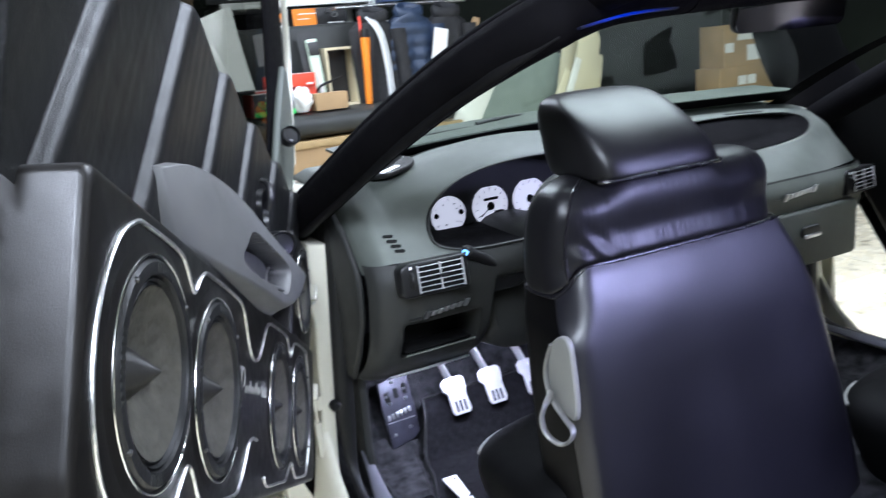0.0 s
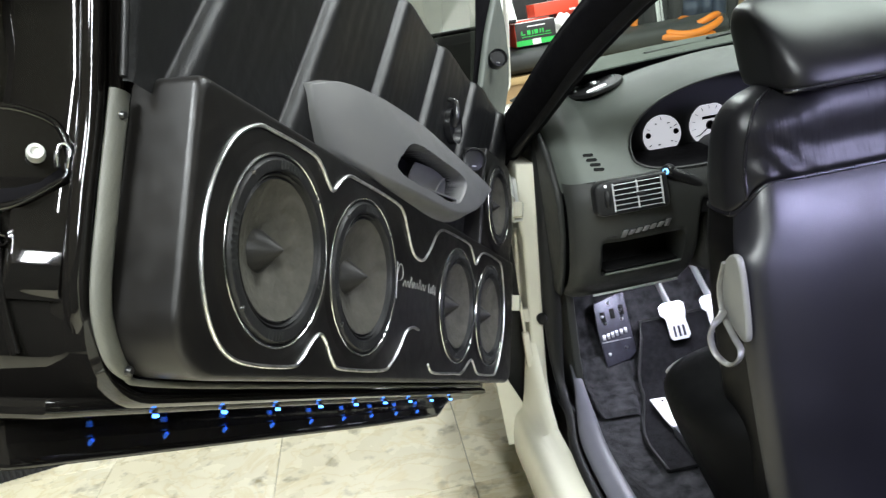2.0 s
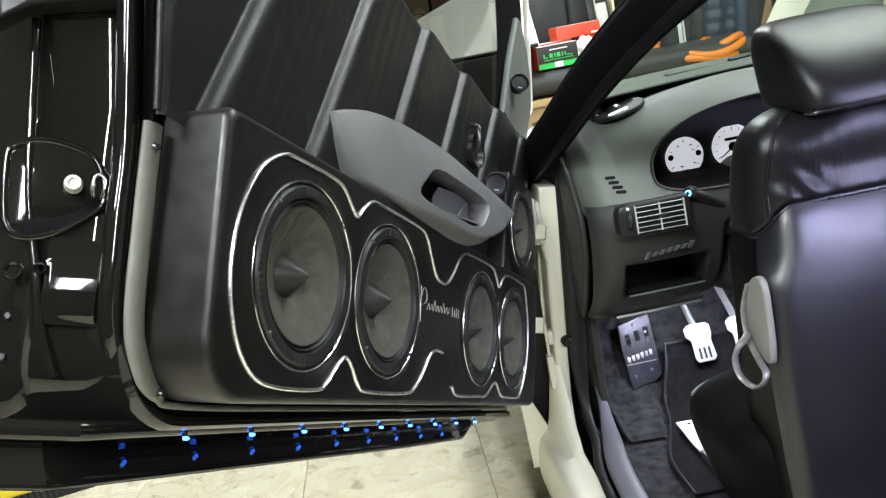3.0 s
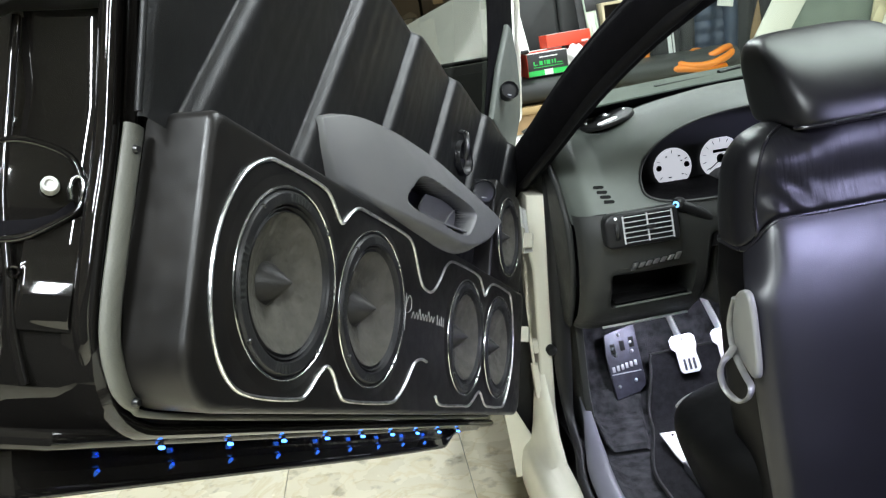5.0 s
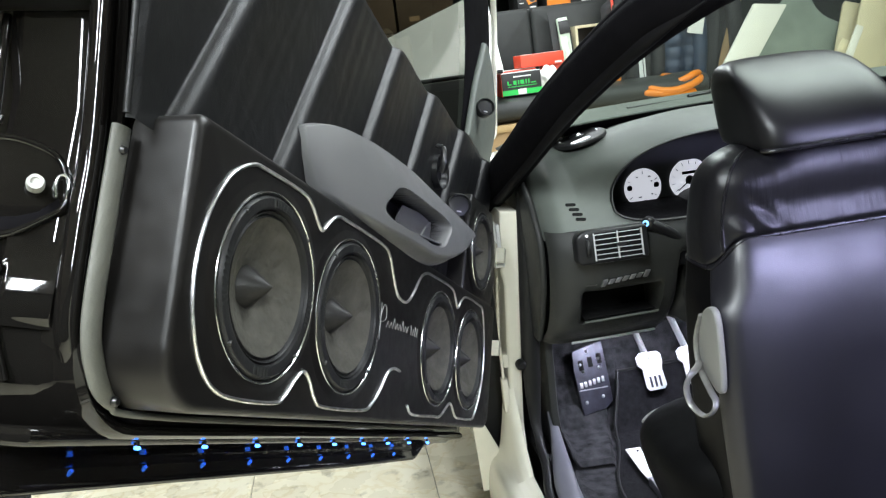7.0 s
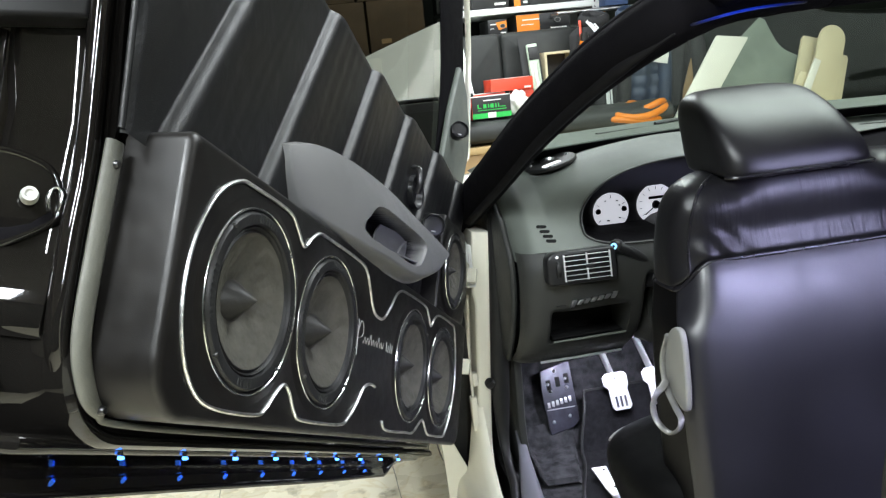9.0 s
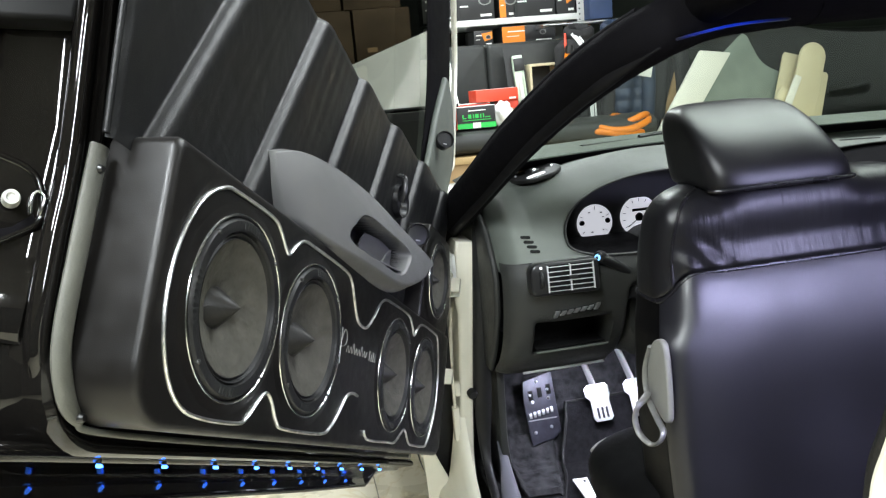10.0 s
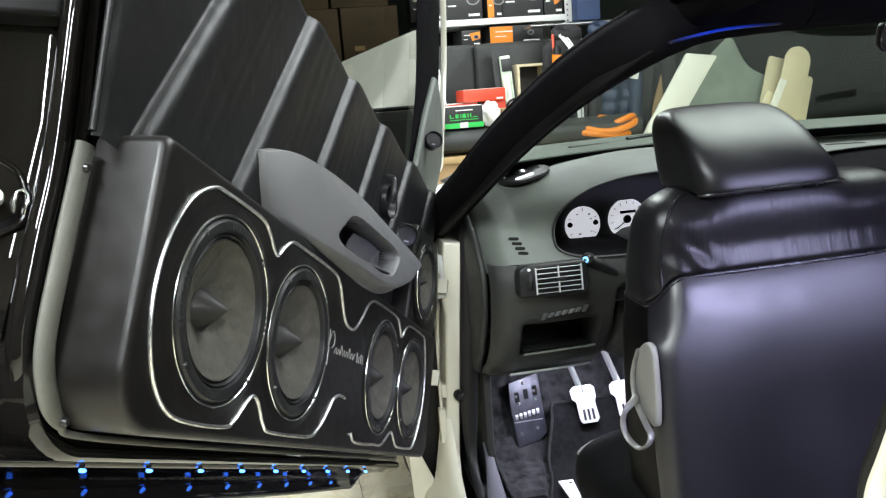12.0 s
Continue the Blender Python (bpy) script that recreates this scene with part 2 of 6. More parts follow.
_tc, _sp, _rp = _n.nodes.new("ShaderNodeTexCoord"), _n.nodes.new("ShaderNodeSeparateXYZ"), _n.nodes.new("ShaderNodeValToRGB")
_n.links.new(_tc.outputs["Generated"], _sp.inputs[0])
_n.links.new(_sp.outputs["X"], _rp.inputs["Fac"])
_rp.color_ramp.elements[0].color, _rp.color_ramp.elements[1].color = (0, 0, 0, 1), (0, 0, 0, 1)
for _p, _c in ((0.3, 0.5), (0.55, 0.4), (0.8, 0.08)):
    _rp.color_ramp.elements.new(_p).color = (_c, _c, _c, 1)
_n.links.new(_rp.outputs["Color"], _n.nodes["Principled BSDF"].inputs["Emission Strength"])
_n.nodes["Principled BSDF"].inputs["Base Color"].default_value = (0.01, 0.01, 0.012, 1)
KEYLIGHT = glow("pale_blue_lamp", (0.25, 0.6, 1.0), 1.5)
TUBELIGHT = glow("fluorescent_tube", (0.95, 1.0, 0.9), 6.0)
TILE = marble("marble_tile")
GROUT = material("tile_grout", (0.3, 0.28, 0.22), 0.9, vary=0.2, bump=0.3)
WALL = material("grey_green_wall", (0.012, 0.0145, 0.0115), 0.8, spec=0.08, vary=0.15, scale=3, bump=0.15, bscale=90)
CEIL = material("ceiling_plaster", (0.22, 0.22, 0.2), 0.9, vary=0.06, bump=0.1)
SHELFPAINT = material("white_shelf_paint", (0.7, 0.71, 0.68), 0.4, vary=0.06)
CARD = material("brown_cardboard", (0.36, 0.24, 0.12), 0.85, vary=0.15, scale=5, bump=0.1, bscale=150)
# Darker copy of the cardboard; the shade on the piled cartons is its colour.
SHADECARD = material("shaded_brown_cardboard", (0.09, 0.06, 0.033), 0.9, vary=0.25, scale=6, bump=0.1, bscale=150)
WOODBENCH = material("worn_bench_wood", (0.36, 0.25, 0.11), 0.6, vary=0.25, scale=6, bump=0.1, bscale=120)
WOOD = material("pale_plywood", (0.62, 0.55, 0.36), 0.6, vary=0.1, scale=4, bump=0.1, bscale=120)
WHITEBOARD = material("white_board", (0.78, 0.77, 0.68), 0.5, vary=0.05)
MATGREEN = material("grey_green_sheet", (0.2, 0.24, 0.2), 0.75, vary=0.12)
ORANGE = material("orange_plastic", (0.75, 0.22, 0.01), 0.4, vary=0.08)
RED = material("red_card", (0.72, 0.07, 0.03), 0.45, vary=0.06)
GREEN = material("green_card", (0.03, 0.5, 0.08), 0.45, vary=0.06)
BLACKCARD = material("black_card", (0.018, 0.018, 0.018), 0.4, vary=0.2)
WHITECARD = material("white_card", (0.75, 0.75, 0.72), 0.6, vary=0.05)
BENCH = leather("black_bench_leather", (0.03, 0.032, 0.03), 0.5, fold=4, wrinkle=0.2)
NAVY = material("navy_quilted_nylon", (0.02, 0.035, 0.07), 0.55, vary=0.2, bump=0.3, bscale=60)
BLACKCLOTH = material("black_jacket_cloth", (0.015, 0.015, 0.016), 0.8, vary=0.3, bump=0.5, bscale=80)
REFLECT = material("reflective_tape", (0.7, 0.72, 0.72), 0.4, vary=0.05)
SILVERPAINT = material("silver_paint", (0.72, 0.73, 0.68), 0.55, metal=0.0, vary=0.05, coat=0.4)
CLEAR = material("pale_green_pack", (0.55, 0.66, 0.52), 0.25, vary=0.1)
YELLOW = material("yellow_plastic", (0.7, 0.55, 0.02), 0.4, vary=0.1)
BLUE = material("blue_plastic", (0.03, 0.055, 0.13), 0.55, vary=0.2)

# ---- mesh helpers ----
def part(name, bm, mat, parent=None, label="", smooth=True, angle=40):
    """Links a bmesh as one mesh object, in the coordinates of its parent."""
    bmesh.ops.recalc_face_normals(bm, faces=bm.faces)
    me = bpy.data.meshes.new(name)
    bm.to_mesh(me)
    bm.free()
    me.materials.append(mat)
    if smooth:
        me.shade_smooth()
        me.set_sharp_from_angle(angle=radians(angle))
    ob = new(name, me)
    ob.parent = parent
    if label:
        ob["label"] = label
    return ob


def thing(name, label, category, m=None, group="", kind=""):
    ob = new(name)
    ob.empty_display_size = 0.1
    ob.matrix_basis = m or Matrix()
    return tagged(ob, label, category, group, kind)


def place(ob, m):
    ob.matrix_basis = m
    return ob


def box(x0, x1, y0, y1, z0, z1, bevel=0.0, seg=2, bm=None):
    b = bmesh.new()
    bmesh.ops.create_cube(b, size=1.0, matrix=Matrix.Translation(((x0 + x1) / 2, (y0 + y1) / 2, (z0 + z1) / 2)) @ Matrix.Diagonal((x1 - x0, y1 - y0, z1 - z0, 1)))
    if bevel:
        bmesh.ops.bevel(b, geom=list(b.edges), offset=bevel, segments=seg, affect="EDGES", profile=0.6)
    return b


def merge(*parts):
    out = bmesh.new()
    for b in parts:
        me = bpy.data.meshes.new("temp")
        b.to_mesh(me)
        b.free()
        out.from_mesh(me)
        bpy.data.meshes.remove(me)
    return out


def turned(bm, m):
    bm.transform(m)
    return bm


def loft(rings, caps=True, closed=True, bm=None):
    """A skin over rings of equally many points."""
    bm = bm or bmesh.new()
    rows = [[bm.verts.new(p) for p in ring] for ring in rings]
    n = len(rows[0])
    for a, b in zip(rows, rows[1:]):
        for i in range(n if closed else n - 1):
            j = (i + 1) % n
            bm.faces.new((a[i], a[j], b[j], b[i]))
    if caps and closed:
        bm.faces.new(rows[0])
        bm.faces.new(list(reversed(rows[-1])))
    return bm


def lathe(profile, n=48, axis="y", closed=False):
    """Turns a profile of (radius, height) round an axis."""
    rings = []
    for i in range(n):
        a = 2 * math.pi * i / n
        c, s = math.cos(a), math.sin(a)
        rings.append([(r * c, h, r * s) if axis == "y" else (r * c, r * s, h) for r, h in profile])
    rings.append(rings[0])
    bm = loft(rings, caps=False, closed=closed)
    bmesh.ops.remove_doubles(bm, verts=bm.verts, dist=1e-6)
    return bm


def spline(points, steps=6, closed=False):
    """A smooth curve through points (Catmull-Rom)."""
    pts = [Vector(p) for p in points]
    n, out = len(pts), []
    for i in range(n if closed else n - 1):
        p0, p1, p2, p3 = (pts[(i + k) % n] if closed else pts[min(max(i + k, 0), n - 1)] for k in (-1, 0, 1, 2))
        for s in range(steps):
            t = s / steps
            out.append(0.5 * (2 * p1 + (p2 - p0) * t + (2 * p0 - 5 * p1 + 4 * p2 - p3) * t * t + (3 * p1 - p0 - 3 * p2 + p3) * t**3))
    if not closed:
        out.append(pts[-1])
    return out


def tube(path, ra, rb=None, n=10, up=(0, 1, 0), closed=False, taper=None):
    """Sweeps an ellipse along a path; rb is the half size along up."""
    rb, path = rb or ra, [Vector(p) for p in path]
    rings, m = [], len(path)
    for i, p in enumerate(path):
        a, b = path[(i - 1) % m] if closed else path[max(i - 1, 0)], path[(i + 1) % m] if closed else path[min(i + 1, m - 1)]
        d = (b - a).normalized()
        side = d.cross(Vector(up)).normalized()
        top = side.cross(d).normalized()
        k = taper(i / (m - 1)) if taper else 1.0
        rings.append([p + side * (ra * k * math.cos(2 * math.pi * j / n)) + top * (rb * k * math.sin(2 * math.pi * j / n)) for j in range(n)])
    if closed:
        rings.append(rings[0])
    bm = loft(rings, caps=not closed)
    if closed:
        bmesh.ops.remove_doubles(bm, verts=bm.verts, dist=1e-6)
    return bm


def slab(outline, y0, y1, bevel=0.0, seg=3, axis="y"):
    """A plate: an outline of (x, z) between y0 and y1, its rim rounded. axis z: (x, y) between two heights; axis x: (y, z)."""
    def at(p, h):
        return {"y": (p[0], h, p[1]), "z": (p[0], p[1], h), "x": (h, p[0], p[1])}[axis]
    bm = bmesh.new()
    a, b = [bm.verts.new(at(p, y0)) for p in outline], [bm.verts.new(at(p, y1)) for p in outline]
    n = len(outline)
    bm.faces.new(a)
    bm.faces.new(list(reversed(b)))
    for i in range(n):
        bm.faces.new((a[i], b[i], b[(i + 1) % n], a[(i + 1) % n]))
    bmesh.ops.recalc_face_normals(bm, faces=bm.faces)
    if bevel:
        rim = [e for e in bm.edges if len({round({"y": v.co.y, "z": v.co.z, "x": v.co.x}[axis], 5) for v in e.verts}) == 1]
        bmesh.ops.bevel(bm, geom=rim, offset=bevel, segments=seg, affect="EDGES", profile=0.5, clamp_overlap=True)
    return bm


def rounded(x0, x1, z0, z1, r, n=6):
    """Outline of a rectangle with round corners; r is one radius or four (from the lower left, counter-clockwise)."""
    rs = r if isinstance(r, tuple) else (r,) * 4
    out = []
    for (cx, cz, a0), q in zip(((x0, z0, 180), (x1, z0, 270), (x1, z1, 0), (x0, z1, 90)), rs):
        ox, oz = cx + (q if cx == x0 else -q), cz + (q if cz == z0 else -q)
        out += [(ox + q * math.cos(radians(a0 + 90 * i / n)), oz + q * math.sin(radians(a0 + 90 * i / n))) for i in range(n + 1)]
    return out


def sheet(fn, nu, nv, thick=0.0):
    """A surface fn(u, v) over a grid, u and v from 0 to 1, with its own thickness."""
    bm = bmesh.new()
    rows = [[bm.verts.new(fn(i / nu, j / nv)) for j in range(nv + 1)] for i in range(nu + 1)]
    for i in range(nu):
        for j in range(nv):
            bm.faces.new((rows[i][j], rows[i + 1][j], rows[i + 1][j + 1], rows[i][j + 1]))
    if thick:
        bmesh.ops.recalc_face_normals(bm, faces=bm.faces)
        bmesh.ops.solidify(bm, geom=list(bm.faces), thickness=thick)
    return bm


def smoothstep(a, b, x):
    t = min(1.0, max(0.0, (x - a) / (b - a)))
    return t * t * (3 - 2 * t)


def oval(a, b, power=2.0, n=32):
    """Points of a superellipse with half sizes a, b."""
    out = []
    for i in range(n):
        t = 2 * math.pi * i / n
        c, s = math.cos(t), math.sin(t)
        out.append((a * math.copysign(abs(c) ** (2 / power), c), b * math.copysign(abs(s) ** (2 / power), s)))
    return out

# ---- the garage ----
X0, X1, Y0, Y1, H = -4.2, 5.6, -5.2, 4.0, 3.0
floor = tagged(part("floor", box(X0, X1, Y0, Y1, -0.12, -0.004), GROUT), "worn cream marble tile floor of a garage", "floor", kind="structure")
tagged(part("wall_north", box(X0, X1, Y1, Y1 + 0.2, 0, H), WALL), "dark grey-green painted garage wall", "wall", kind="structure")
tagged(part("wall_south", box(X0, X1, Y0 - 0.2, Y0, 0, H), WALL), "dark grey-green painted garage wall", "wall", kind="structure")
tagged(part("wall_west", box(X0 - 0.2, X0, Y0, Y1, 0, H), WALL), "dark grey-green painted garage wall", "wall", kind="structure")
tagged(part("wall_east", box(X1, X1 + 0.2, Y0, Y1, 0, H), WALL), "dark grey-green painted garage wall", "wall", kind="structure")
tagged(part("ceiling", box(X0, X1, Y0, Y1, H, H + 0.2), CEIL), "plain plastered garage ceiling", "ceiling", kind="structure")


# Fitting modelled round each added tube lamp; never in view.
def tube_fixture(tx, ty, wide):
    t = thing("unseen_ceiling_light", "unseen tube fitting added on the garage ceiling", "lamp", pose(tx, ty, 2.94), "ceiling tube lights")
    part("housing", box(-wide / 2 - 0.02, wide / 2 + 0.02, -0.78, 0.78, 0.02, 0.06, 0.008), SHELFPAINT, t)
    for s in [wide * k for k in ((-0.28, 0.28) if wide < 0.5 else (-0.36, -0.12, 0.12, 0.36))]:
        part("tube", tube([(s, -0.72, 0.005), (s, 0.72, 0.005)], 0.013, up=(0, 0, 1)), TUBELIGHT, t, "glowing tube of the unseen fitting")


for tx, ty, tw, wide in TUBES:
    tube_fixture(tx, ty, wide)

# ---- the raised car door: x runs to the hinge, y to the street side, z up along the door ----
DOOR = pose(-0.4535, -1.0105, 1.0933, 3.977, 27.687, 66.54)
door = thing("lifted_door", "upward-opened car door with black leather card, speakers and blue lights", "car door", DOOR)
RSPK = 0.1

# outer skin, cream
skin = [(0.205, -0.2), (0.222, -0.12), (0.235, 0.1), (0.228, 0.3), (0.2, 0.48)]
def skin_at(u, v):
    p = spline([(0, a, b) for a, b in skin], 5)
    q = p[round(v * (len(p) - 1))]
    x = -0.19 - 0.03 * smoothstep(0.1, 0.5, q.z) + 0.045 * smoothstep(-0.12, -0.2, q.z) + 1.28 * u
    return (x, q.y, q.z)
part("outer_skin", sheet(skin_at, 8, 20, 0.012), WHITE, door, "cream painted outer skin")

# inner shell: lacquered black pressing with a stepped, rounded closing face
def shell_row(off, y, low):
    """The closing edge, from the belt down and round the lower corner to the hinge end."""
    path = [(-0.205 - off, y, 0.5), (-0.19 - off, y, 0.26), (-0.168 - off, y, 0.13), (-0.168 - off, y, -0.03)]
    rc = 0.085 + off * 0.3
    cx, cz = -0.168 - off + rc, low + rc
    for a in range(180, 271, 10):
        path.append((cx + rc * math.cos(radians(a)), y, cz + rc * math.sin(radians(a))))
    path += [(0.25, y, low), (0.6, y, low), (1.07, y, low)]
    return path
rows = [shell_row(-0.055, 0.083, -0.125), shell_row(-0.022, 0.083, -0.146), shell_row(-0.016, 0.077, -0.15), shell_row(-0.006, 0.075, -0.156), shell_row(0.0, 0.08, -0.16), shell_row(0.002, 0.096, -0.163),
        shell_row(0.004, 0.108, -0.166), shell_row(0.009, 0.114, -0.172), shell_row(0.034, 0.142, -0.176), shell_row(0.041, 0.146, -0.178), shell_row(0.042, 0.158, -0.182), shell_row(0.036, 0.164, -0.186), shell_row(0.036, 0.19, -0.196), shell_row(0.042, 0.212, -0.2), shell_row(0.052, 0.236, -0.203), shell_row(0.03, 0.24, -0.206)]
part("closing_frame", loft(rows, caps=False, closed=False), GLOSS, door, "glossy black lacquered closing frame")
part("inner_panel", slab(rounded(-0.16, 1.07, -0.155, 0.48, (0.08, 0.02, 0.01, 0.01)), 0.086, 0.1, 0.003), GLOSS, door)
# lower lip with the lights
def lip_at(u, v):
    prof = spline([(0.092, 0, -0.15), (0.087, 0, -0.153), (0.0855, 0, -0.158), (0.087, 0, -0.163), (0.091, 0, -0.1665), (0.1, 0, -0.168), (0.124, 0, -0.1675), (0.1275, 0, -0.17), (0.1245, 0, -0.18), (0.1195, 0, -0.193), (0.1155, 0, -0.2035), (0.117, 0, -0.208), (0.126, 0, -0.2095), (0.2, 0, -0.212)], 4)
    q = prof[round(v * (len(prof) - 1))]
    x = -0.225 + 1.16 * u
    turn = smoothstep(0.05, 0.0, u)
    return (x + 0.03 * smoothstep(0.12, 0.2, q.x), q.x + 0.06 * turn * turn, q.z + 0.004 * smoothstep(0.6, 1.0, u) + 0.03 * smoothstep(0.93, 1.0, u) * smoothstep(-0.16, -0.2, q.z))
part("lower_lip", sheet(lip_at, 60, 52), GLOSS, door, "glossy black lower lip")
for i in range(9):
    x = -0.055 + 0.113 * i
    led = lathe([(0.0, -0.0034), (0.0011, -0.003), (0.0018, -0.0019), (0.0021, 0.0), (0.0021, 0.003)], 14)
    part("led", turned(led, Matrix.Translation((x, 0.0865, -0.1685))), LEDBLUE, door, "small blue light")
    part("led_collar", turned(lathe([(0.0012, -0.0022), (0.0023, -0.0022), (0.0023, 0.0022), (0.0012, 0.0022)], 12, "z"), Matrix.Translation((x, 0.088, -0.1645))), RUBBER, door)
# bright rolled corner between the card and the closing face
part("rolled_corner", tube(spline([(-0.218, 0.088, 0.49), (-0.2, 0.088, 0.27), (-0.178, 0.088, 0.1), (-0.176, 0.088, 0.02), (-0.171, 0.088, -0.06), (-0.155, 0.09, -0.095), (-0.14, 0.094, -0.12), (-0.11, 0.1, -0.143)], 8), 0.011, 0.011, n=20, taper=lambda k: 1 - 0.8 * smoothstep(0.75, 1.0, k)), GLOSS, door, "rolled glossy black corner")
# latch
FACE = Matrix.Translation((-0.2, 0.134, 0.053)) @ Euler((0, 0, radians(-46))).to_matrix().to_4x4()
pocket = [(-0.044, 0.015), (-0.0387, 0.0275), (-0.0273, 0.035), (-0.0077, 0.0367), (0.0163, 0.0314), (0.0281, 0.0213), (0.0354, 0.0017), (0.0359, -0.0131), (0.0255, -0.0259), (-0.0095, -0.0489), (-0.0367, -0.0438)]
round_pocket = spline([(x, 0, z) for x, z in pocket], 6, True)
place(part("latch_pocket", slab([(p.x * 0.96, p.z * 0.96) for p in round_pocket], -0.0012, 0.004, 0.001), GLOSS, door, "sunken black latch pocket"), FACE)
place(part("pocket_rim", tube([(p.x, -0.0005, p.z) for p in round_pocket], 0.0034, 0.003, n=12, closed=True), GLOSS, door), FACE)
ridge = [(-0.0375, 0.147), (-0.0327, 0.09), (-0.0288, 0.038), (-0.0242, -0.01), (-0.0177, -0.046), (-0.0106, -0.078), (-0.005, -0.108), (0.0, -0.13), (0.0138, -0.169)]
place(part("pressed_ridge", tube(spline([(x, 0.001, z) for x, z in ridge], 6), 0.0042, 0.0035, n=12), GLOSS, door, "pressed ridge of the closing face"), FACE)
place(part("upper_step", slab([(-0.062, 0.125), (-0.0387, 0.1464), (0.0264, 0.1673), (0.028, 0.33), (-0.09, 0.33)], -0.034, -0.004, 0.005, 4), TRIMBLACK, door), FACE)
knob = lathe([(0.0, -0.016), (0.003, -0.016), (0.004, -0.018), (0.0065, -0.018), (0.0076, -0.012), (0.0076, -0.004), (0.005, -0.003), (0.005, 0.012)], 20)
part("latch_bolt", knob, KNOB, door, "bright round latch bolt").matrix_basis = FACE @ Matrix.Translation((0.0104, -0.002, -0.002))
place(part("slot", slab([(-0.024, -0.036), (0.0, -0.031), (0.016, -0.024), (0.03, -0.009), (0.034, -0.02), (0.02, -0.034), (0.004, -0.041), (-0.022, -0.05)], -0.0026, 0.004, 0.0012), CLOTHLINING, door, "dark slot under the latch"), FACE)
def boss_at(u, v):
    x, z = -0.003 + 0.047 * u, -0.124 + 0.076 * v
    edge = smoothstep(0.0, 0.1, u) * smoothstep(1.0, 0.9, u) * smoothstep(0.0, 0.12, v) * smoothstep(1.0, 0.88, v)
    bulge = -0.0062 + 6.6 * (z + 0.0925) ** 2 - 0.1 * (x - 0.02) + 0.5 * (x - 0.02) ** 2
    return (x, -0.001 + edge * min(bulge, 0.0), z)
place(part("pressed_boss", sheet(boss_at, 40, 60), GLOSS, door, "bulging glossy black pressing"), FACE)
place(part("latch_clip", tube(spline([(0.0275, -0.003, -0.009), (0.026, -0.006, 0.0), (0.027, -0.006, 0.008), (0.0315, -0.006, 0.011), (0.036, -0.006, 0.006), (0.036, -0.006, -0.002), (0.0355, -0.003, -0.009)], 6), 0.0017, n=10), BEAD, door, "bright wire clip beside the latch"), FACE)
for gx, gz, gr in ((-0.007, -0.077, 0.0055), (-0.027, -0.081, 0.008)):
    place(part("grommet", turned(lathe([(gr * 0.55, 0.0), (gr * 0.6, -0.003), (gr * 0.85, -0.0042), (gr, -0.0025), (gr * 1.05, 0.002)], 24), Matrix.Translation((gx, -0.001, gz))), GLOSS, door, "glossy rubber grommet"), FACE)
for hx, hy, hz in ((-0.206, 0.166, -0.065), (-0.192, 0.13, -0.06), (-0.206, 0.166, -0.1), (-0.206, 0.166, 0.11)):
    part("screw", lathe([(0, -0.004), (0.0025, -0.004), (0.004, -0.001), (0.004, 0.004)], 14), BOLT, door).matrix_basis = Matrix.Translation((hx, hy, hz)) @ Euler((0, 0, radians(-60))).to_matrix().to_4x4()

# grey vinyl edge of the card
edge = [(-0.171, 0.066, 0.112), (-0.17, 0.066, 0.02), (-0.166, 0.067, -0.06), (-0.152, 0.067, -0.1), (-0.126, 0.067, -0.127), (-0.07, 0.069, -0.138), (0.3, 0.07, -0.14), (0.7, 0.07, -0.14), (1.0, 0.07, -0.138)]
part("card_edge", tube(spline(edge, 8), 0.0112, 0.006, n=12, taper=lambda k: 1 - 0.72 * smoothstep(0.4, 0.6, k)), GREYVINYL, door, "grey vinyl edge strip")
for p in ((-0.171, 0.06, 0.09), (-0.128, 0.061, -0.126)):
    part("screw", turned(lathe([(0, -0.003), (0.003, -0.003), (0.0045, 0), (0.0045, 0.003)], 14), Matrix.Translation(p)), BOLT, door)

# pleated leather card; the seams lean, and the grid leans with them
def pleat(s):
    k = s - math.floor(s)
    return 0.0155 * (1 - math.exp(-k / 0.045)) * (1 - k)
def card_at(u, v):
    z = 0.116 + 0.369 * v
    left = -0.19 - 0.16 * (z - 0.16)
    lean = -0.3 + 1.42 * u
    x = min(max(lean + 0.45 * (z - 0.3), left), 1.014)
    lean = x - 0.45 * (z - 0.3)
    s = max((lean + 0.061) / 0.1855, -0.98)
    roll = smoothstep(0.95, 1.0, v) ** 2
    side = smoothstep(left + 0.004, left, x)
    y = 0.05 - pleat(s) * (1 - roll) * (1 - 0.2 * side) + 0.035 * roll + 0.006 * side ** 2 - 0.012 * smoothstep(0.46, 1.0, x)
    k = s - math.floor(s)
    gather = 0.0007 * noise.noise((lean * 60 + z * 6, z * 5, 1.0)) * smoothstep(0.02, 0.2, k) * smoothstep(1.0, 0.5, k) * (1 - side)
    return (x, y + gather, z)
card_mesh = sheet(card_at, 520, 44)
bmesh.ops.remove_doubles(card_mesh, verts=card_mesh.verts, dist=1e-5)
part("leather_card", card_mesh, VINYL, door, "pleated black leather door card", angle=80)

hem = [card_at((-0.19 - 0.16 * (z - 0.16) - 0.45 * (z - 0.3) + 0.3) / 1.42, (z - 0.116) / 0.369) for z in [0.12 + 0.01 * i for i in range(36)]]
part("hem", tube([(x, y - 0.001, z) for x, y, z in hem], 0.0035, n=10), VINYL, door, "stitched edge of the leather card")

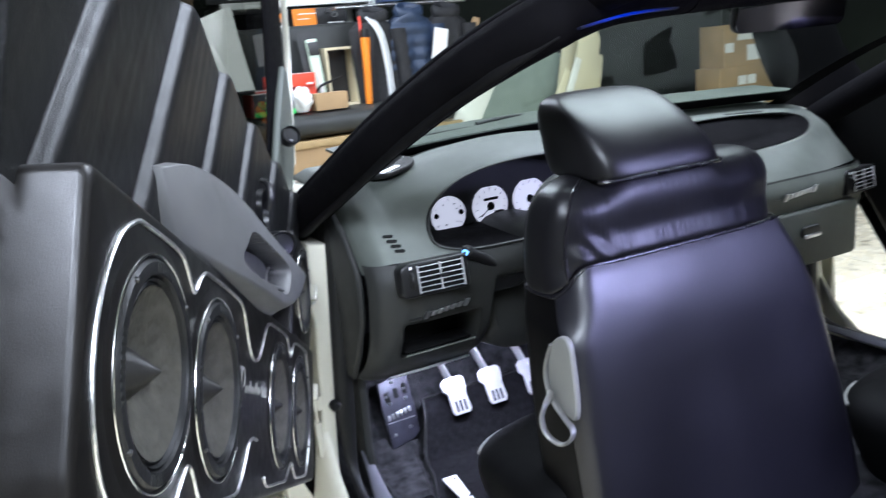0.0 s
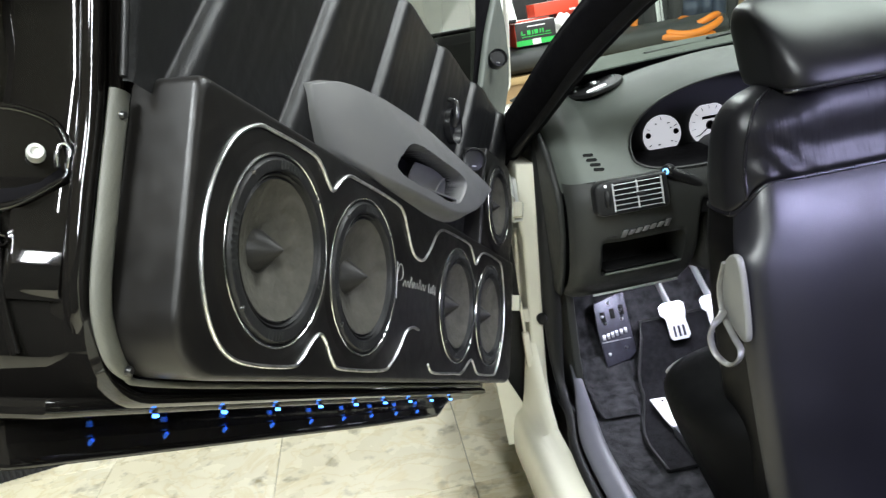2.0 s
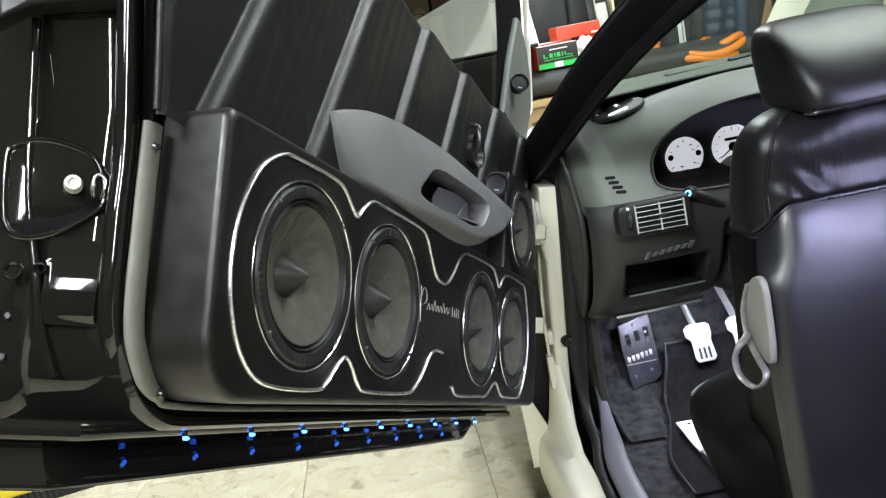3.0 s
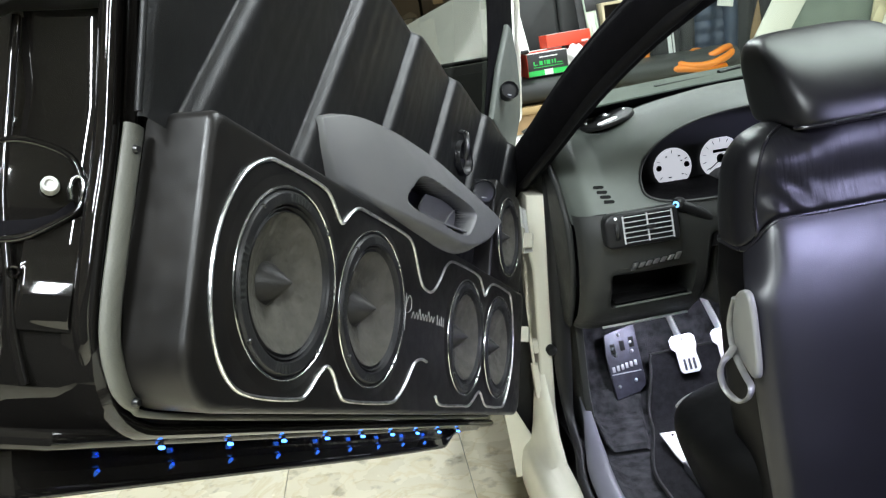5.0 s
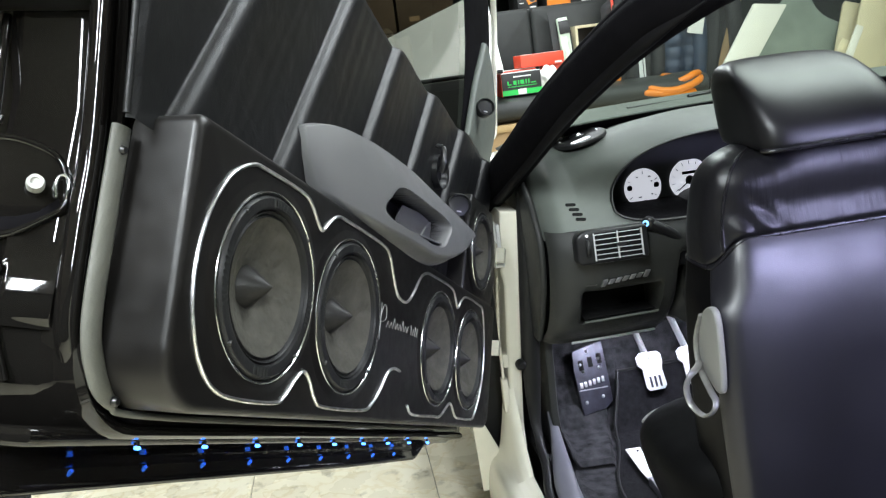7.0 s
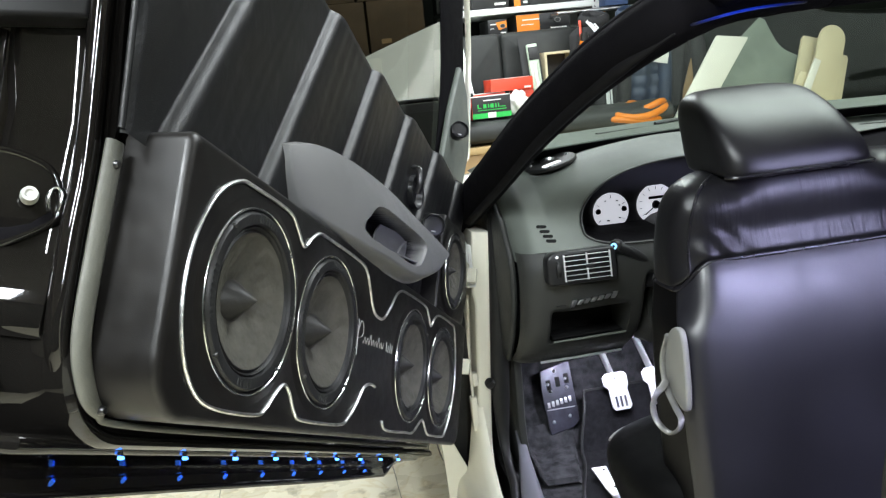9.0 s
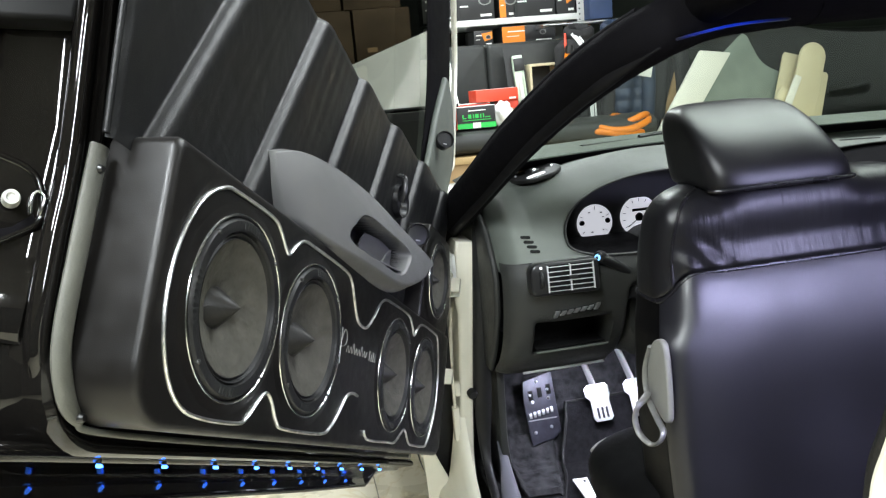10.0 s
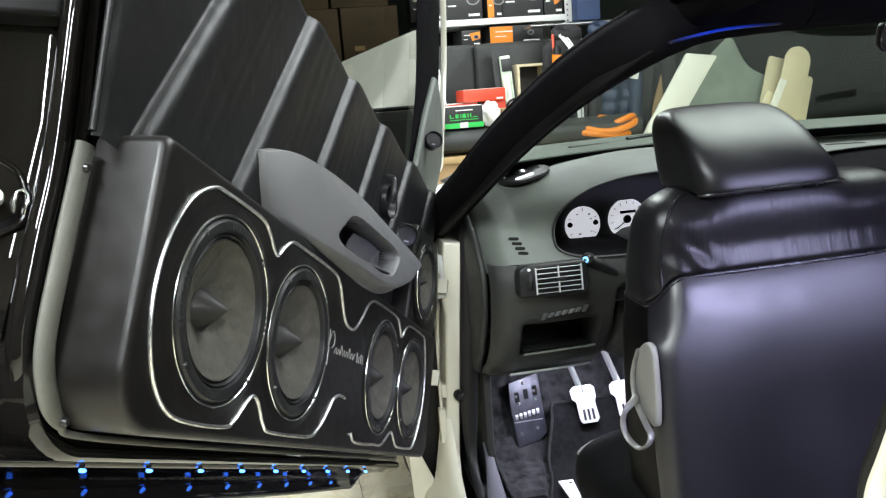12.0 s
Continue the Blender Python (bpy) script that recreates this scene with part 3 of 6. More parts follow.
# speaker pod
def holed(outline, y0, y1, bevel, holes, deep):
    """A plate with a rounded rim and round wells sunk through its face."""
    bm = bmesh.new()
    n = len(outline)
    cx, cz = sum(p[0] for p in outline) / n, sum(p[1] for p in outline) / n
    x0, x1, z0, z1 = min(p[0] for p in outline), max(p[0] for p in outline), min(p[1] for p in outline), max(p[1] for p in outline)
    def inset(k):
        fx, fz = 1 - 2 * k / (x1 - x0), 1 - 2 * k / (z1 - z0)
        mx, mz = (x0 + x1) / 2, (z0 + z1) / 2
        return [(mx + (x - mx) * fx, mz + (z - mz) * fz) for x, z in outline]
    loops = []
    for i in range(5):
        t = radians(90 * i / 4)
        loops.append([bm.verts.new((x, y0 + bevel * (1 - math.sin(t)), z)) for x, z in inset(bevel * (1 - math.cos(t)))])
    loops.reverse()
    loops[0:0] = []
    loops.append([bm.verts.new((x, y1, z)) for x, z in outline])
    for p, q in zip(loops, loops[1:]):
        for i in range(n):
            bm.faces.new((p[i], p[(i + 1) % n], q[(i + 1) % n], q[i]))
    edges = [bm.edges.get((loops[0][i], loops[0][(i + 1) % n])) for i in range(n)]
    for hx, hz, r in holes:
        rim = [bm.verts.new((hx + r * math.cos(2 * math.pi * i / 48), y0, hz + r * math.sin(2 * math.pi * i / 48))) for i in range(48)]
        back = [bm.verts.new((v.co.x, y0 + deep, v.co.z)) for v in rim]
        for i in range(48):
            edges.append(bm.edges.new((rim[i], rim[(i + 1) % 48])))
            bm.faces.new((rim[i], rim[(i + 1) % 48], back[(i + 1) % 48], back[i]))
        bm.faces.new(back)
    bmesh.ops.triangle_fill(bm, use_beauty=True, use_dissolve=False, edges=edges)
    return bm


pod_out = rounded(-0.15, 1.0, -0.132, 0.134, (0.058, 0.03, 0.012, 0.012), 8)
XS = (0.0, 0.209, 0.597, 0.8036)
part("speaker_pod", holed(pod_out, 0.0, 0.072, 0.009, [(x, 0.0, 0.094) for x in XS], 0.05), POD, door, "black vinyl speaker pod")
pod2 = [(0.735, 0.13), (0.965, 0.13), (0.985, 0.2), (0.97, 0.27), (0.93, 0.335), (0.76, 0.33), (0.742, 0.3)]
part("upper_pod", holed(pod2, 0.001, 0.06, 0.006, [(0.838, 0.228, 0.076)], 0.05), POD, door)


def speaker(cx, cz, r, y=0.0):
    y += 0.007
    sp = part("speaker", turned(lathe([(0.8 * r, -0.0085), (0.812 * r, -0.0118), (0.84 * r, -0.0128), (0.92 * r, -0.0122), (0.945 * r, -0.0095), (0.96 * r, -0.004), (0.96 * r, 0.004)], 64), Matrix.Translation((cx, y, cz))), SURROUND, door, "black speaker frame with felted cone")
    def sub(name, bm, mat, label=""):
        return part(name, turned(bm, Matrix.Translation((cx, y, cz))), mat, sp, label)
    sub("flare", lathe([(1.16 * r, -0.0066), (1.11 * r, -0.007), (1.06 * r, -0.0079), (1.025 * r, -0.0088), (1.0 * r, -0.0092), (0.99 * r, -0.0085), (0.985 * r, -0.004)], 64), POD, "vinyl swelling round the speaker")
    sub("chrome_ring", lathe([(0.952 * r, -0.002), (0.958 * r, -0.006), (0.966 * r, -0.0092), (0.979 * r, -0.0108), (0.993 * r, -0.0102), (1.003 * r, -0.0075), (1.006 * r, -0.002)], 64), BEAD, "thin polished ring")
    sub("surround", lathe([(0.815 * r, -0.011), (0.806 * r, -0.007), (0.798 * r, -0.006), (0.79 * r, -0.0085), (0.778 * r, -0.0098), (0.766 * r, -0.0085), (0.758 * r, -0.0055), (0.75 * r, -0.0045), (0.742 * r, -0.0065), (0.732 * r, -0.0075), (0.72 * r, -0.0062), (0.71 * r, -0.003), (0.7 * r, -0.002)], 64), RUBBER)
    cone = lathe([((0.722 - 0.5 * i / 18) * r, -0.0075 + 0.0255 * (i / 18) ** 0.85) for i in [k / 2 for k in range(37)]], 144)
    for v in cone.verts:
        k = smoothstep(0.72, 0.66, math.hypot(v.co.x, v.co.z) / r)
        v.co.y += k * (0.0016 * noise.noise((v.co.x * 80 + cx * 9, v.co.z * 80, 2.0)) + 0.0007 * noise.noise((v.co.x * 200, v.co.z * 200, cx)))
    sub("cone", cone, CONE, "grey felted paper cone")
    sub("phase_plug", lathe([(0.0, -0.0125), (0.012 * r, -0.0118), (0.05 * r, -0.007), (0.1 * r, -0.0005), (0.16 * r, 0.008), (0.215 * r, 0.0155), (0.238 * r, 0.021)], 48), PLUG, "bullet-shaped plug")
    for k in range(4):
        a = radians(45 + 90 * k)
        sub("bolt", turned(lathe([(0, -0.0145), (0.0016, -0.0145), (0.0026, -0.013), (0.0028, -0.009)], 10), Matrix.Translation((0.915 * r * math.cos(a), 0, 0.915 * r * math.sin(a)))), BOLT)
    for a0, n in ((90, 7), (270, 5), (185, 9), (355, 7)):
        for i in range(n):
            a = radians(a0 + (i - n / 2) * 4.2)
            m = Matrix.Translation((0.875 * r * math.cos(a), -0.0131, 0.875 * r * math.sin(a))) @ Euler((0, -a, 0)).to_matrix().to_4x4()
            sub("letter_bar", turned(box(-0.045 * r, 0.045 * r, 0, 0.0006, -0.016 * r, 0.016 * r), m), DASHLOW)
    return sp


for cx in XS:
    speaker(cx, 0.0, RSPK)
speaker(0.838, 0.228, 0.082, -0.002)

# bright inlaid line round the speakers
top, low = 0.117, -0.1165
line = [(0.46, -0.104), (0.486, low), (0.59, low), (0.636, -0.115), (0.682, -0.093), (0.7, -0.093), (0.73, -0.113), (0.77, low), (0.83, low), (0.866, -0.11), (0.905, -0.06), (0.922, 0.0),
        (0.912, 0.06), (0.885, 0.11), (0.85, top), (0.758, top), (0.72, 0.104), (0.699, 0.087), (0.678, 0.103), (0.648, top), (0.54, top), (0.5, 0.114), (0.472, 0.1), (0.448, 0.074), (0.42, 0.053),
        (0.39, 0.052), (0.37, 0.06), (0.35, 0.083), (0.329, 0.107), (0.297, 0.116)]
line2 = [(0.297, 0.116), (0.18, top), (0.146, 0.115), (0.124, 0.102), (0.108, 0.088), (0.094, 0.094), (0.077, 0.108), (0.052, top), (-0.03, top), (-0.06, 0.113), (-0.095, 0.09), (-0.12, 0.047), (-0.129, 0.0),
         (-0.124, -0.045), (-0.105, -0.085), (-0.075, -0.109), (-0.03, low), (0.04, low), (0.06, -0.109), (0.083, -0.088), (0.1, -0.079), (0.116, -0.088), (0.134, -0.108), (0.16, low), (0.28, low),
         (0.311, -0.107), (0.336, -0.088), (0.363, -0.06), (0.389, -0.052), (0.412, -0.054)]
part("inlay_line", tube([(x, -0.0005, z) for x, _, z in spline([(x, 0, z) for x, z in line + line2[1:]], 5)], 0.0022, 0.0027, n=10), INLAY, door, "bright inlaid line round the speakers")
# silver script badge, as plain strokes
badge = [(0.316, 0.036), (0.318, -0.016), (0.3165, 0.012), (0.327, 0.034), (0.338, 0.026), (0.333, 0.012), (0.3, 0.006)]
part("badge_stroke", tube([(x, -0.001, z) for x, _, z in spline([(x, 0, z) for x, z in badge], 5)], 0.0005, 0.0007, n=6), DULLMETAL, door, "silver script badge stroke")
word = [(0.341 + 0.0062 * i, -0.001, 0.008 + 0.0002 * i + (0.005 if i % 2 else -0.0045) * (2.2 if i in (5, 11) else 1.0)) for i in range(16)]
part("badge_stroke", tube(spline(word, 5), 0.00045, 0.0006, n=6), DULLMETAL, door)
for i, h in enumerate((0.02, 0.014, 0.02, 0.018)):
    part("badge_stroke", box(0.449 + 0.0095 * i, 0.4499 + 0.0095 * i, -0.0012, 0.0, 0.005, 0.005 + 0.75 * h), DULLMETAL, door)

# armrest with the pull cup: a leaf that swells out of the card
ARM_LOW = spline([(0.125, 0, 0.145), (0.2, 0, 0.128), (0.36, 0, 0.124), (0.5, 0, 0.128), (0.62, 0, 0.165), (0.675, 0, 0.21), (0.69, 0, 0.228)], 12)
ARM_TOP = spline([(0.078, 0, 0.218), (0.13, 0, 0.24), (0.2, 0, 0.252), (0.3, 0, 0.262), (0.42, 0, 0.267), (0.59, 0, 0.26), (0.692, 0, 0.232)], 12)
def arm_at(u, v):
    k = u * (len(ARM_LOW) - 1)
    i = min(int(k), len(ARM_LOW) - 2)
    p = ARM_LOW[i].lerp(ARM_LOW[i + 1], k - i).lerp(ARM_TOP[i].lerp(ARM_TOP[i + 1], k - i), v)
    p.x += 0.014 * (1 - u) ** 3 - 0.011 * math.sin(math.pi * v) * (1 - u) ** 8
    swell = math.sin(0.5 * math.pi * min(1.0, u / 0.5)) ** 0.8 * smoothstep(1.0, 0.9, u)
    y = 0.034 - 0.066 * swell * (1 - 0.62 * v ** 2.2) + 0.03 * smoothstep(0.12, 0.0, v) ** 2 * swell + (0.012 + 0.028 * smoothstep(0.0, 0.25, u)) * smoothstep(0.95, 1.0, v) + 0.02 * smoothstep(0.02, 0.0, u)
    return (p.x, y + 0.056 * smoothstep(0.97, 1.05, 2 - cup_edge(p.x, p.z)), p.z)
def cup_edge(x, z):
    """Under 1 inside the slanted pull cup."""
    du, dv = (x - 0.4 - 1.05 * (z - 0.18)) / 0.118, (z - 0.1805) / 0.0315
    return (abs(du) ** 4 + abs(dv) ** 4) ** 0.25
arm = part("armrest", sheet(arm_at, 300, 120), ARM, door, "smooth grey plastic armrest with a pull cup", angle=70)
# Faces inside the cup are black, putting its shade into the colour.
arm.data.materials.append(TRIMBLACK)
for face in arm.data.polygons:
    face.material_index = 1 if cup_edge(face.center.x, face.center.z) < 0.99 else 0
def scoop_at(u, v):
    low = Vector((0.372, 0.152)).lerp(Vector((0.566, 0.168)), u)
    high = Vector((0.41, 0.206)).lerp(Vector((0.59, 0.224)), u)
    p = low.lerp(high, v)
    return (p.x, 0.006 + 0.012 * v - 0.014 * u + 0.008 * math.sin(math.pi * v) - 0.02 * smoothstep(0.25, 0.0, v), p.y)
part("pull_cup", sheet(scoop_at, 24, 16, 0.002), ARM, arm, "pale grey scoop inside the pull cup")
part("cup_ridge", tube([(0.437, -0.008, 0.163), (0.47, -0.002, 0.184), (0.5, 0.0, 0.2)], 0.0022, n=8), ARM, arm)

# round tweeter, inner handle
def disc(cx, cy, cz, r, name, label, turn):
    m = Matrix.Translation((cx, cy, cz)) @ Euler((0, 0, radians(turn))).to_matrix().to_4x4()
    t = part(name, turned(lathe([(0.0, -0.003), (0.7 * r, -0.005), (0.86 * r, -0.004), (0.88 * r, -0.009), (1.0 * r, -0.008), (1.02 * r, 0.012)], 40), m), TRIMBLACK, door, label)
    part("ring", turned(lathe([(0.9 * r, -0.009), (0.93 * r, -0.0098), (0.97 * r, -0.009)], 40), m), BOLT, t)
    part("mark", turned(box(-0.2 * r, 0.2 * r, -0.0065, -0.004, -0.05 * r, 0.05 * r), m @ Matrix.Translation((0, 0, -0.55 * r))), STEEL, t)
disc(0.7, 0.012, 0.288, 0.023, "tweeter", "small round black tweeter", -58)
part("tweeter_mount", box(0.7, 0.76, 0.012, 0.05, 0.245, 0.315, 0.004), TRIMBLACK, door)
handle = [(0.594, 0.03, 0.374), (0.588, 0.016, 0.364), (0.59, 0.014, 0.34), (0.597, 0.02, 0.322)]
part("handle_cup", turned(lathe([(0.0, 0.02), (0.03, 0.016), (0.036, 0.002), (0.04, 0.0), (0.042, 0.02)], 32), Matrix.Translation((0.64, 0.03, 0.338)) @ Matrix.Diagonal((1, 1, 0.8, 1))), TRIMBLACK, door)
part("inner_handle", tube(spline(handle, 6), 0.0036, 0.006), BOLT, door, "dark chrome inner door handle")

# window frame, glass and mirror corner
front = [(0.985, 0.47), (0.99, 0.62), (0.97, 0.75), (0.922, 0.88), (0.85, 1.06)]
part("window_frame", tube(spline([(x, 0.074, z) for x, z in front], 5), 0.108, 0.011, n=16, up=(0, 1, 0)), CLOTHLINING, door, "black front window post")
part("frame_edge", tube(spline([(1.078, 0.06, 0.562), (1.12, 0.06, 0.6), (1.108, 0.06, 0.66), (1.085, 0.06, 0.74), (1.05, 0.06, 0.866), (0.986, 0.06, 0.992), (0.93, 0.06, 1.1)], 5), 0.0017, 0.008), WHITE, door, "pale edge of the window frame")
corner = [(0.87, 0.5), (0.92, 0.488), (1.06, 0.484), (1.1, 0.59), (1.09, 0.66), (1.045, 0.725), (0.985, 0.772), (0.955, 0.768), (0.903, 0.639)]
part("mirror_corner", slab(corner, 0.05, 0.066, 0.007, 3), DASH, door, "grey plastic mirror corner")
disc(0.917, 0.032, 0.584, 0.021, "corner_tweeter", "small round black tweeter", -55)
glass_out = [(-0.2, 0.47), (1.12, 0.47), (1.06, 0.8), (0.99, 1.2), (0.3, 1.2), (-0.15, 0.95)]
gb = bmesh.new()
gb.faces.new([gb.verts.new((x, 0.114, z)) for x, z in glass_out])
pane = part("window_pane", gb, WINDOW, door, "dark tinted side glass")
pane.visible_shadow = False
part("belt_seal", tube([(-0.2, 0.1, 0.492), (0.4, 0.095, 0.492), (0.86, 0.09, 0.49)], 0.012, 0.01), RUBBER, door)
for hz in (0.05, 0.27):
    part("hinge", merge(box(1.02, 1.075, 0.02, 0.05, hz - 0.03, hz + 0.03, 0.004), box(1.06, 1.08, 0.0, 0.06, hz - 0.018, hz + 0.018, 0.004)), WHITE, door, "cream painted hinge plate")

# ---- the cream car ----
MID = 0.86  # the car's centre line


def mirrored(points):
    return [(2 * MID - x, y, z) for x, y, z in points]


car = thing("car", "cream white two-door car with both doors open", "car")
post_out = [(-0.037, 0.2), (0.008, 0.18), (0.0, 0.29), (-0.001, 0.385), (0.006, 0.493), (0.013, 0.584), (0.024, 0.732), (0.04, 0.93), (-0.005, 0.938), (-0.018, 0.79), (-0.013, 0.752), (-0.027, 0.545), (-0.034, 0.438), (-0.038, 0.376)]
part("hinge_post", slab(post_out, 0.0, 0.16, 0.008, 3), WHITE, car, "cream hinge post")
part("hinge_post", slab([(2 * MID - x, z) for x, z in post_out], 0.0, 0.16, 0.008, 3), WHITE, car)
bump_pts = lathe([(0.0, -0.02), (0.008, -0.02), (0.013, -0.014), (0.013, 0.0)], 20)
part("door_buffer", turned(bump_pts, Matrix.Translation((0.004, -0.002, 0.545))), RUBBER, car, "black rubber buffer")
part("hinge_leaf", merge(box(-0.03, -0.021, -0.012, 0.01, 0.805, 0.915, 0.003), box(-0.019, -0.01, -0.004, 0.02, 0.8, 0.905, 0.003), box(-0.033, -0.008, -0.016, 0.0, 0.802, 0.814, 0.003)), SHELFPAINT, car, "pale upper door hinge")
part("hinge_leaf", merge(box(-0.046, -0.04, -0.01, 0.004, 0.49, 0.6, 0.002), box(-0.04, -0.027, -0.014, 0.006, 0.545, 0.58, 0.003), box(-0.05, -0.034, -0.014, 0.01, 0.425, 0.515, 0.004)), WHITE, car, "cream lower door hinge")


def sill_at(side):
    def at(u, v):
        y = 0.02 - 1.96 * u
        prof = spline([(-0.1, 0, 0.12), (-0.11, 0, 0.2), (-0.1, 0, 0.27), (-0.08, 0, 0.297), (-0.05, 0, 0.303), (-0.022, 0, 0.312)], 4)
        q = prof[round(v * (len(prof) - 1))]
        lift = 0.2 * smoothstep(0.1, 0.0, u) ** 2 * smoothstep(0.62, 0.9, v)
        x = q.x + 0.02 * lift
        return (x if side < 0 else 2 * MID - x, y, q.z + lift)
    return at
for side in (-1, 1):
    part("sill", sheet(sill_at(side), 24, 20, 0.01), WHITE, car, "cream door sill")
seal = [(0.062, 0.0, 0.98), (0.058, 0.0, 0.9), (0.046, 0.0, 0.72), (0.032, -0.002, 0.53), (0.026, -0.01, 0.41), (0.022, -0.05, 0.35), (0.012, -0.14, 0.328), (-0.014, -0.28, 0.318), (-0.022, -0.6, 0.315), (-0.024, -1.5, 0.315)]
part("door_seal", tube(spline(seal, 6), 0.014, 0.024, n=14, up=(1, 0, 0), taper=lambda k: 1 - 0.55 * smoothstep(0.3, 0.55, k)), RUBBER, car, "black rubber door seal")
part("door_seal", tube(spline(mirrored(seal), 6), 0.014, 0.024, n=14, up=(1, 0, 0), taper=lambda k: 1 - 0.55 * smoothstep(0.3, 0.55, k)), RUBBER, car)
part("kick_panel", slab([(0.3, 0.2), (-0.05, 0.25), (0.0, 0.4), (-0.01, 0.62), (0.0, 0.96), (0.3, 0.98)], 0.07, 0.09, 0.004, 2, "x"), DASHLOW, car)
strip = [(0.078, 0.03, 0.385), (0.07, -0.03, 0.352), (0.05, -0.14, 0.335), (0.028, -0.29, 0.326), (0.02, -0.6, 0.322), (0.018, -1.4, 0.322)]
part("sill_trim", tube(spline(strip, 6), 0.027, 0.012, n=16, up=(0, 0, 1), taper=lambda k: 0.42 + 0.58 * smoothstep(0.1, 0.6, k)), SILLTRIM, car, "grey plastic sill trim")
part("sill_trim", tube(spline(mirrored(strip), 6), 0.027, 0.012, n=16, up=(0, 0, 1), taper=lambda k: 0.42 + 0.58 * smoothstep(0.1, 0.6, k)), SILLTRIM, car)


# Dark sheets stand in for the shaded gaps at the hinges.
for side in (-1, 1):
    x0, x1 = (-0.1, -0.03) if side < 0 else (2 * MID + 0.03, 2 * MID + 0.1)
    part("hinge_gap_shade", box(x0, x1, 0.07, 0.1, 0.2, 0.97), RUBBER, car, "dark sheet for the shade in the gap behind the wing")


flange = [(-0.125, 0.2), (-0.036, 0.2), (-0.04, 0.25), (-0.064, 0.297), (-0.1, 0.385), (-0.108, 0.45), (-0.105, 0.6), (-0.075, 0.93), (-0.05, 0.98), (-0.085, 0.93), (-0.112, 0.6), (-0.132, 0.4)]
for side in (-1, 1):
    part("wing_flange", slab([(x if side < 0 else 2 * MID - x, z) for x, z in flange], 0.022, 0.032, 0.003, 2), WHITE, car, "cream rear edge of the wing")


def wing(side):
    def at(u, v):
        y = 0.03 + 1.05 * u
        prof = spline([(-0.1, 0, 0.2), (-0.13, 0, 0.36), (-0.11, 0, 0.55), (-0.085, 0, 0.8), (-0.05, 0, 0.98), (0.03, 0, 1.045), (0.12, 0, 1.06)], 4)
        q = prof[round(v * (len(prof) - 1))]
        drop = 0.2 * u * u * smoothstep(0.5, 1.0, v)
        x = q.x + 0.03 * u
        z = q.z - drop
        if 0.28 < u < 0.98 and v < 0.55:
            z = max(z, 0.2 + 0.5 * math.sqrt(max(0, 1 - ((u - 0.63) / 0.35) ** 2)))
        return (x if side < 0 else 2 * MID - x, y, z)
    return at
for side in (-1, 1):
    part("wing", sheet(wing(side), 30, 24, 0.004), WHITE, car, "cream front wing")


def bonnet_at(u, v):
    x = 0.1 + 1.52 * u
    y = 0.34 + 0.78 * v - 0.22 * (2 * u - 1) ** 2 * (1 - v)
    z = 1.0 - 0.16 * v - 0.12 * v * v + 0.02 * (1 - (2 * u - 1) ** 2)
    return (x, y, z)
part("bonnet", sheet(bonnet_at, 20, 12, 0.01), WHITE, car)
part("bumper", slab(rounded(-0.08, 1.8, 0.22, 0.62, 0.08), 1.02, 1.2, 0.05, 4), WHITE, car)
part("underbody", box(0.0, 1.72, -2.5, 1.0, 0.17, 0.225, 0.01), RUBBER, car)
part("bulkhead", slab([(0.21, 0.2), (0.36, 0.2), (0.42, 0.45), (0.34, 0.98), (0.3, 0.98), (0.26, 0.45)], 0.05, 1.67, 0.01, 2, "x"), CARPET, car)
part("cowl", tube(spline([(0.06, 0.1, 1.02), (0.3, 0.27, 1.035), (0.86, 0.33, 1.04), (1.42, 0.27, 1.035), (1.66, 0.1, 1.02)], 6), 0.05, 0.025, n=12, up=(0, 0, 1)), TRIMBLACK, car)
pillar = [(-0.02, 0.16, 0.94), (0.0, 0.07, 0.98), (0.03, -0.106, 1.07), (0.06, -0.33, 1.18), (0.1, -0.514, 1.268), (0.13, -0.637, 1.318), (0.175, -0.715, 1.354), (0.245, -0.738, 1.379), (0.35, -0.735, 1.389), (0.46, -0.722, 1.393)]
part("windscreen_pillar", tube(spline(pillar, 6), 0.043, 0.042, n=16, up=(1, 0, 0)), CLOTHLINING, car, "black windscreen pillar")
part("windscreen_pillar", tube(spline(mirrored(pillar), 6), 0.043, 0.042, n=16, up=(1, 0, 0)), CLOTHLINING, car)
ways = spline(pillar[1:7], 6)
for lean, bead in ((-0.013, 0.012), (0.007, 0.011), (0.026, 0.013)):
    path = []
    for i, p in enumerate(ways):
        d = (ways[min(i + 1, len(ways) - 1)] - ways[max(i - 1, 0)]).normalized()
        out = Vector((-0.45, -0.89, 0.05))
        path.append(p + 0.036 * out + lean * d.cross(out).normalized())
    part("pillar_bead", tube(path, bead, n=12, up=(0, 0, 1), taper=lambda k: 1 - smoothstep(0.75, 1.0, k) * 0.85), SEALRUBBER, car, "rubber bead of the pillar seal")
rail = [(x - 0.014, y + 0.012, z + 0.03) for x, y, z in pillar[1:-3]]
part("pillar_seal", tube(spline(rail, 6), 0.013, 0.013, n=10, up=(1, 0, 0)), CLOTHLINING, car)
part("roof_header", tube(spline([(0.42, -0.728, 1.389), (0.6, -0.71, 1.393), (0.86, -0.7, 1.395), (1.12, -0.71, 1.393), (1.3, -0.728, 1.389)], 6), 0.042, 0.041, n=14, up=(0, 0, 1)), CLOTHLINING, car, "black roof header lining")
side_rail = [(0.235, -0.74, 1.385), (0.235, -1.0, 1.42), (0.21, -1.5, 1.425), (0.22, -2.2, 1.4)]
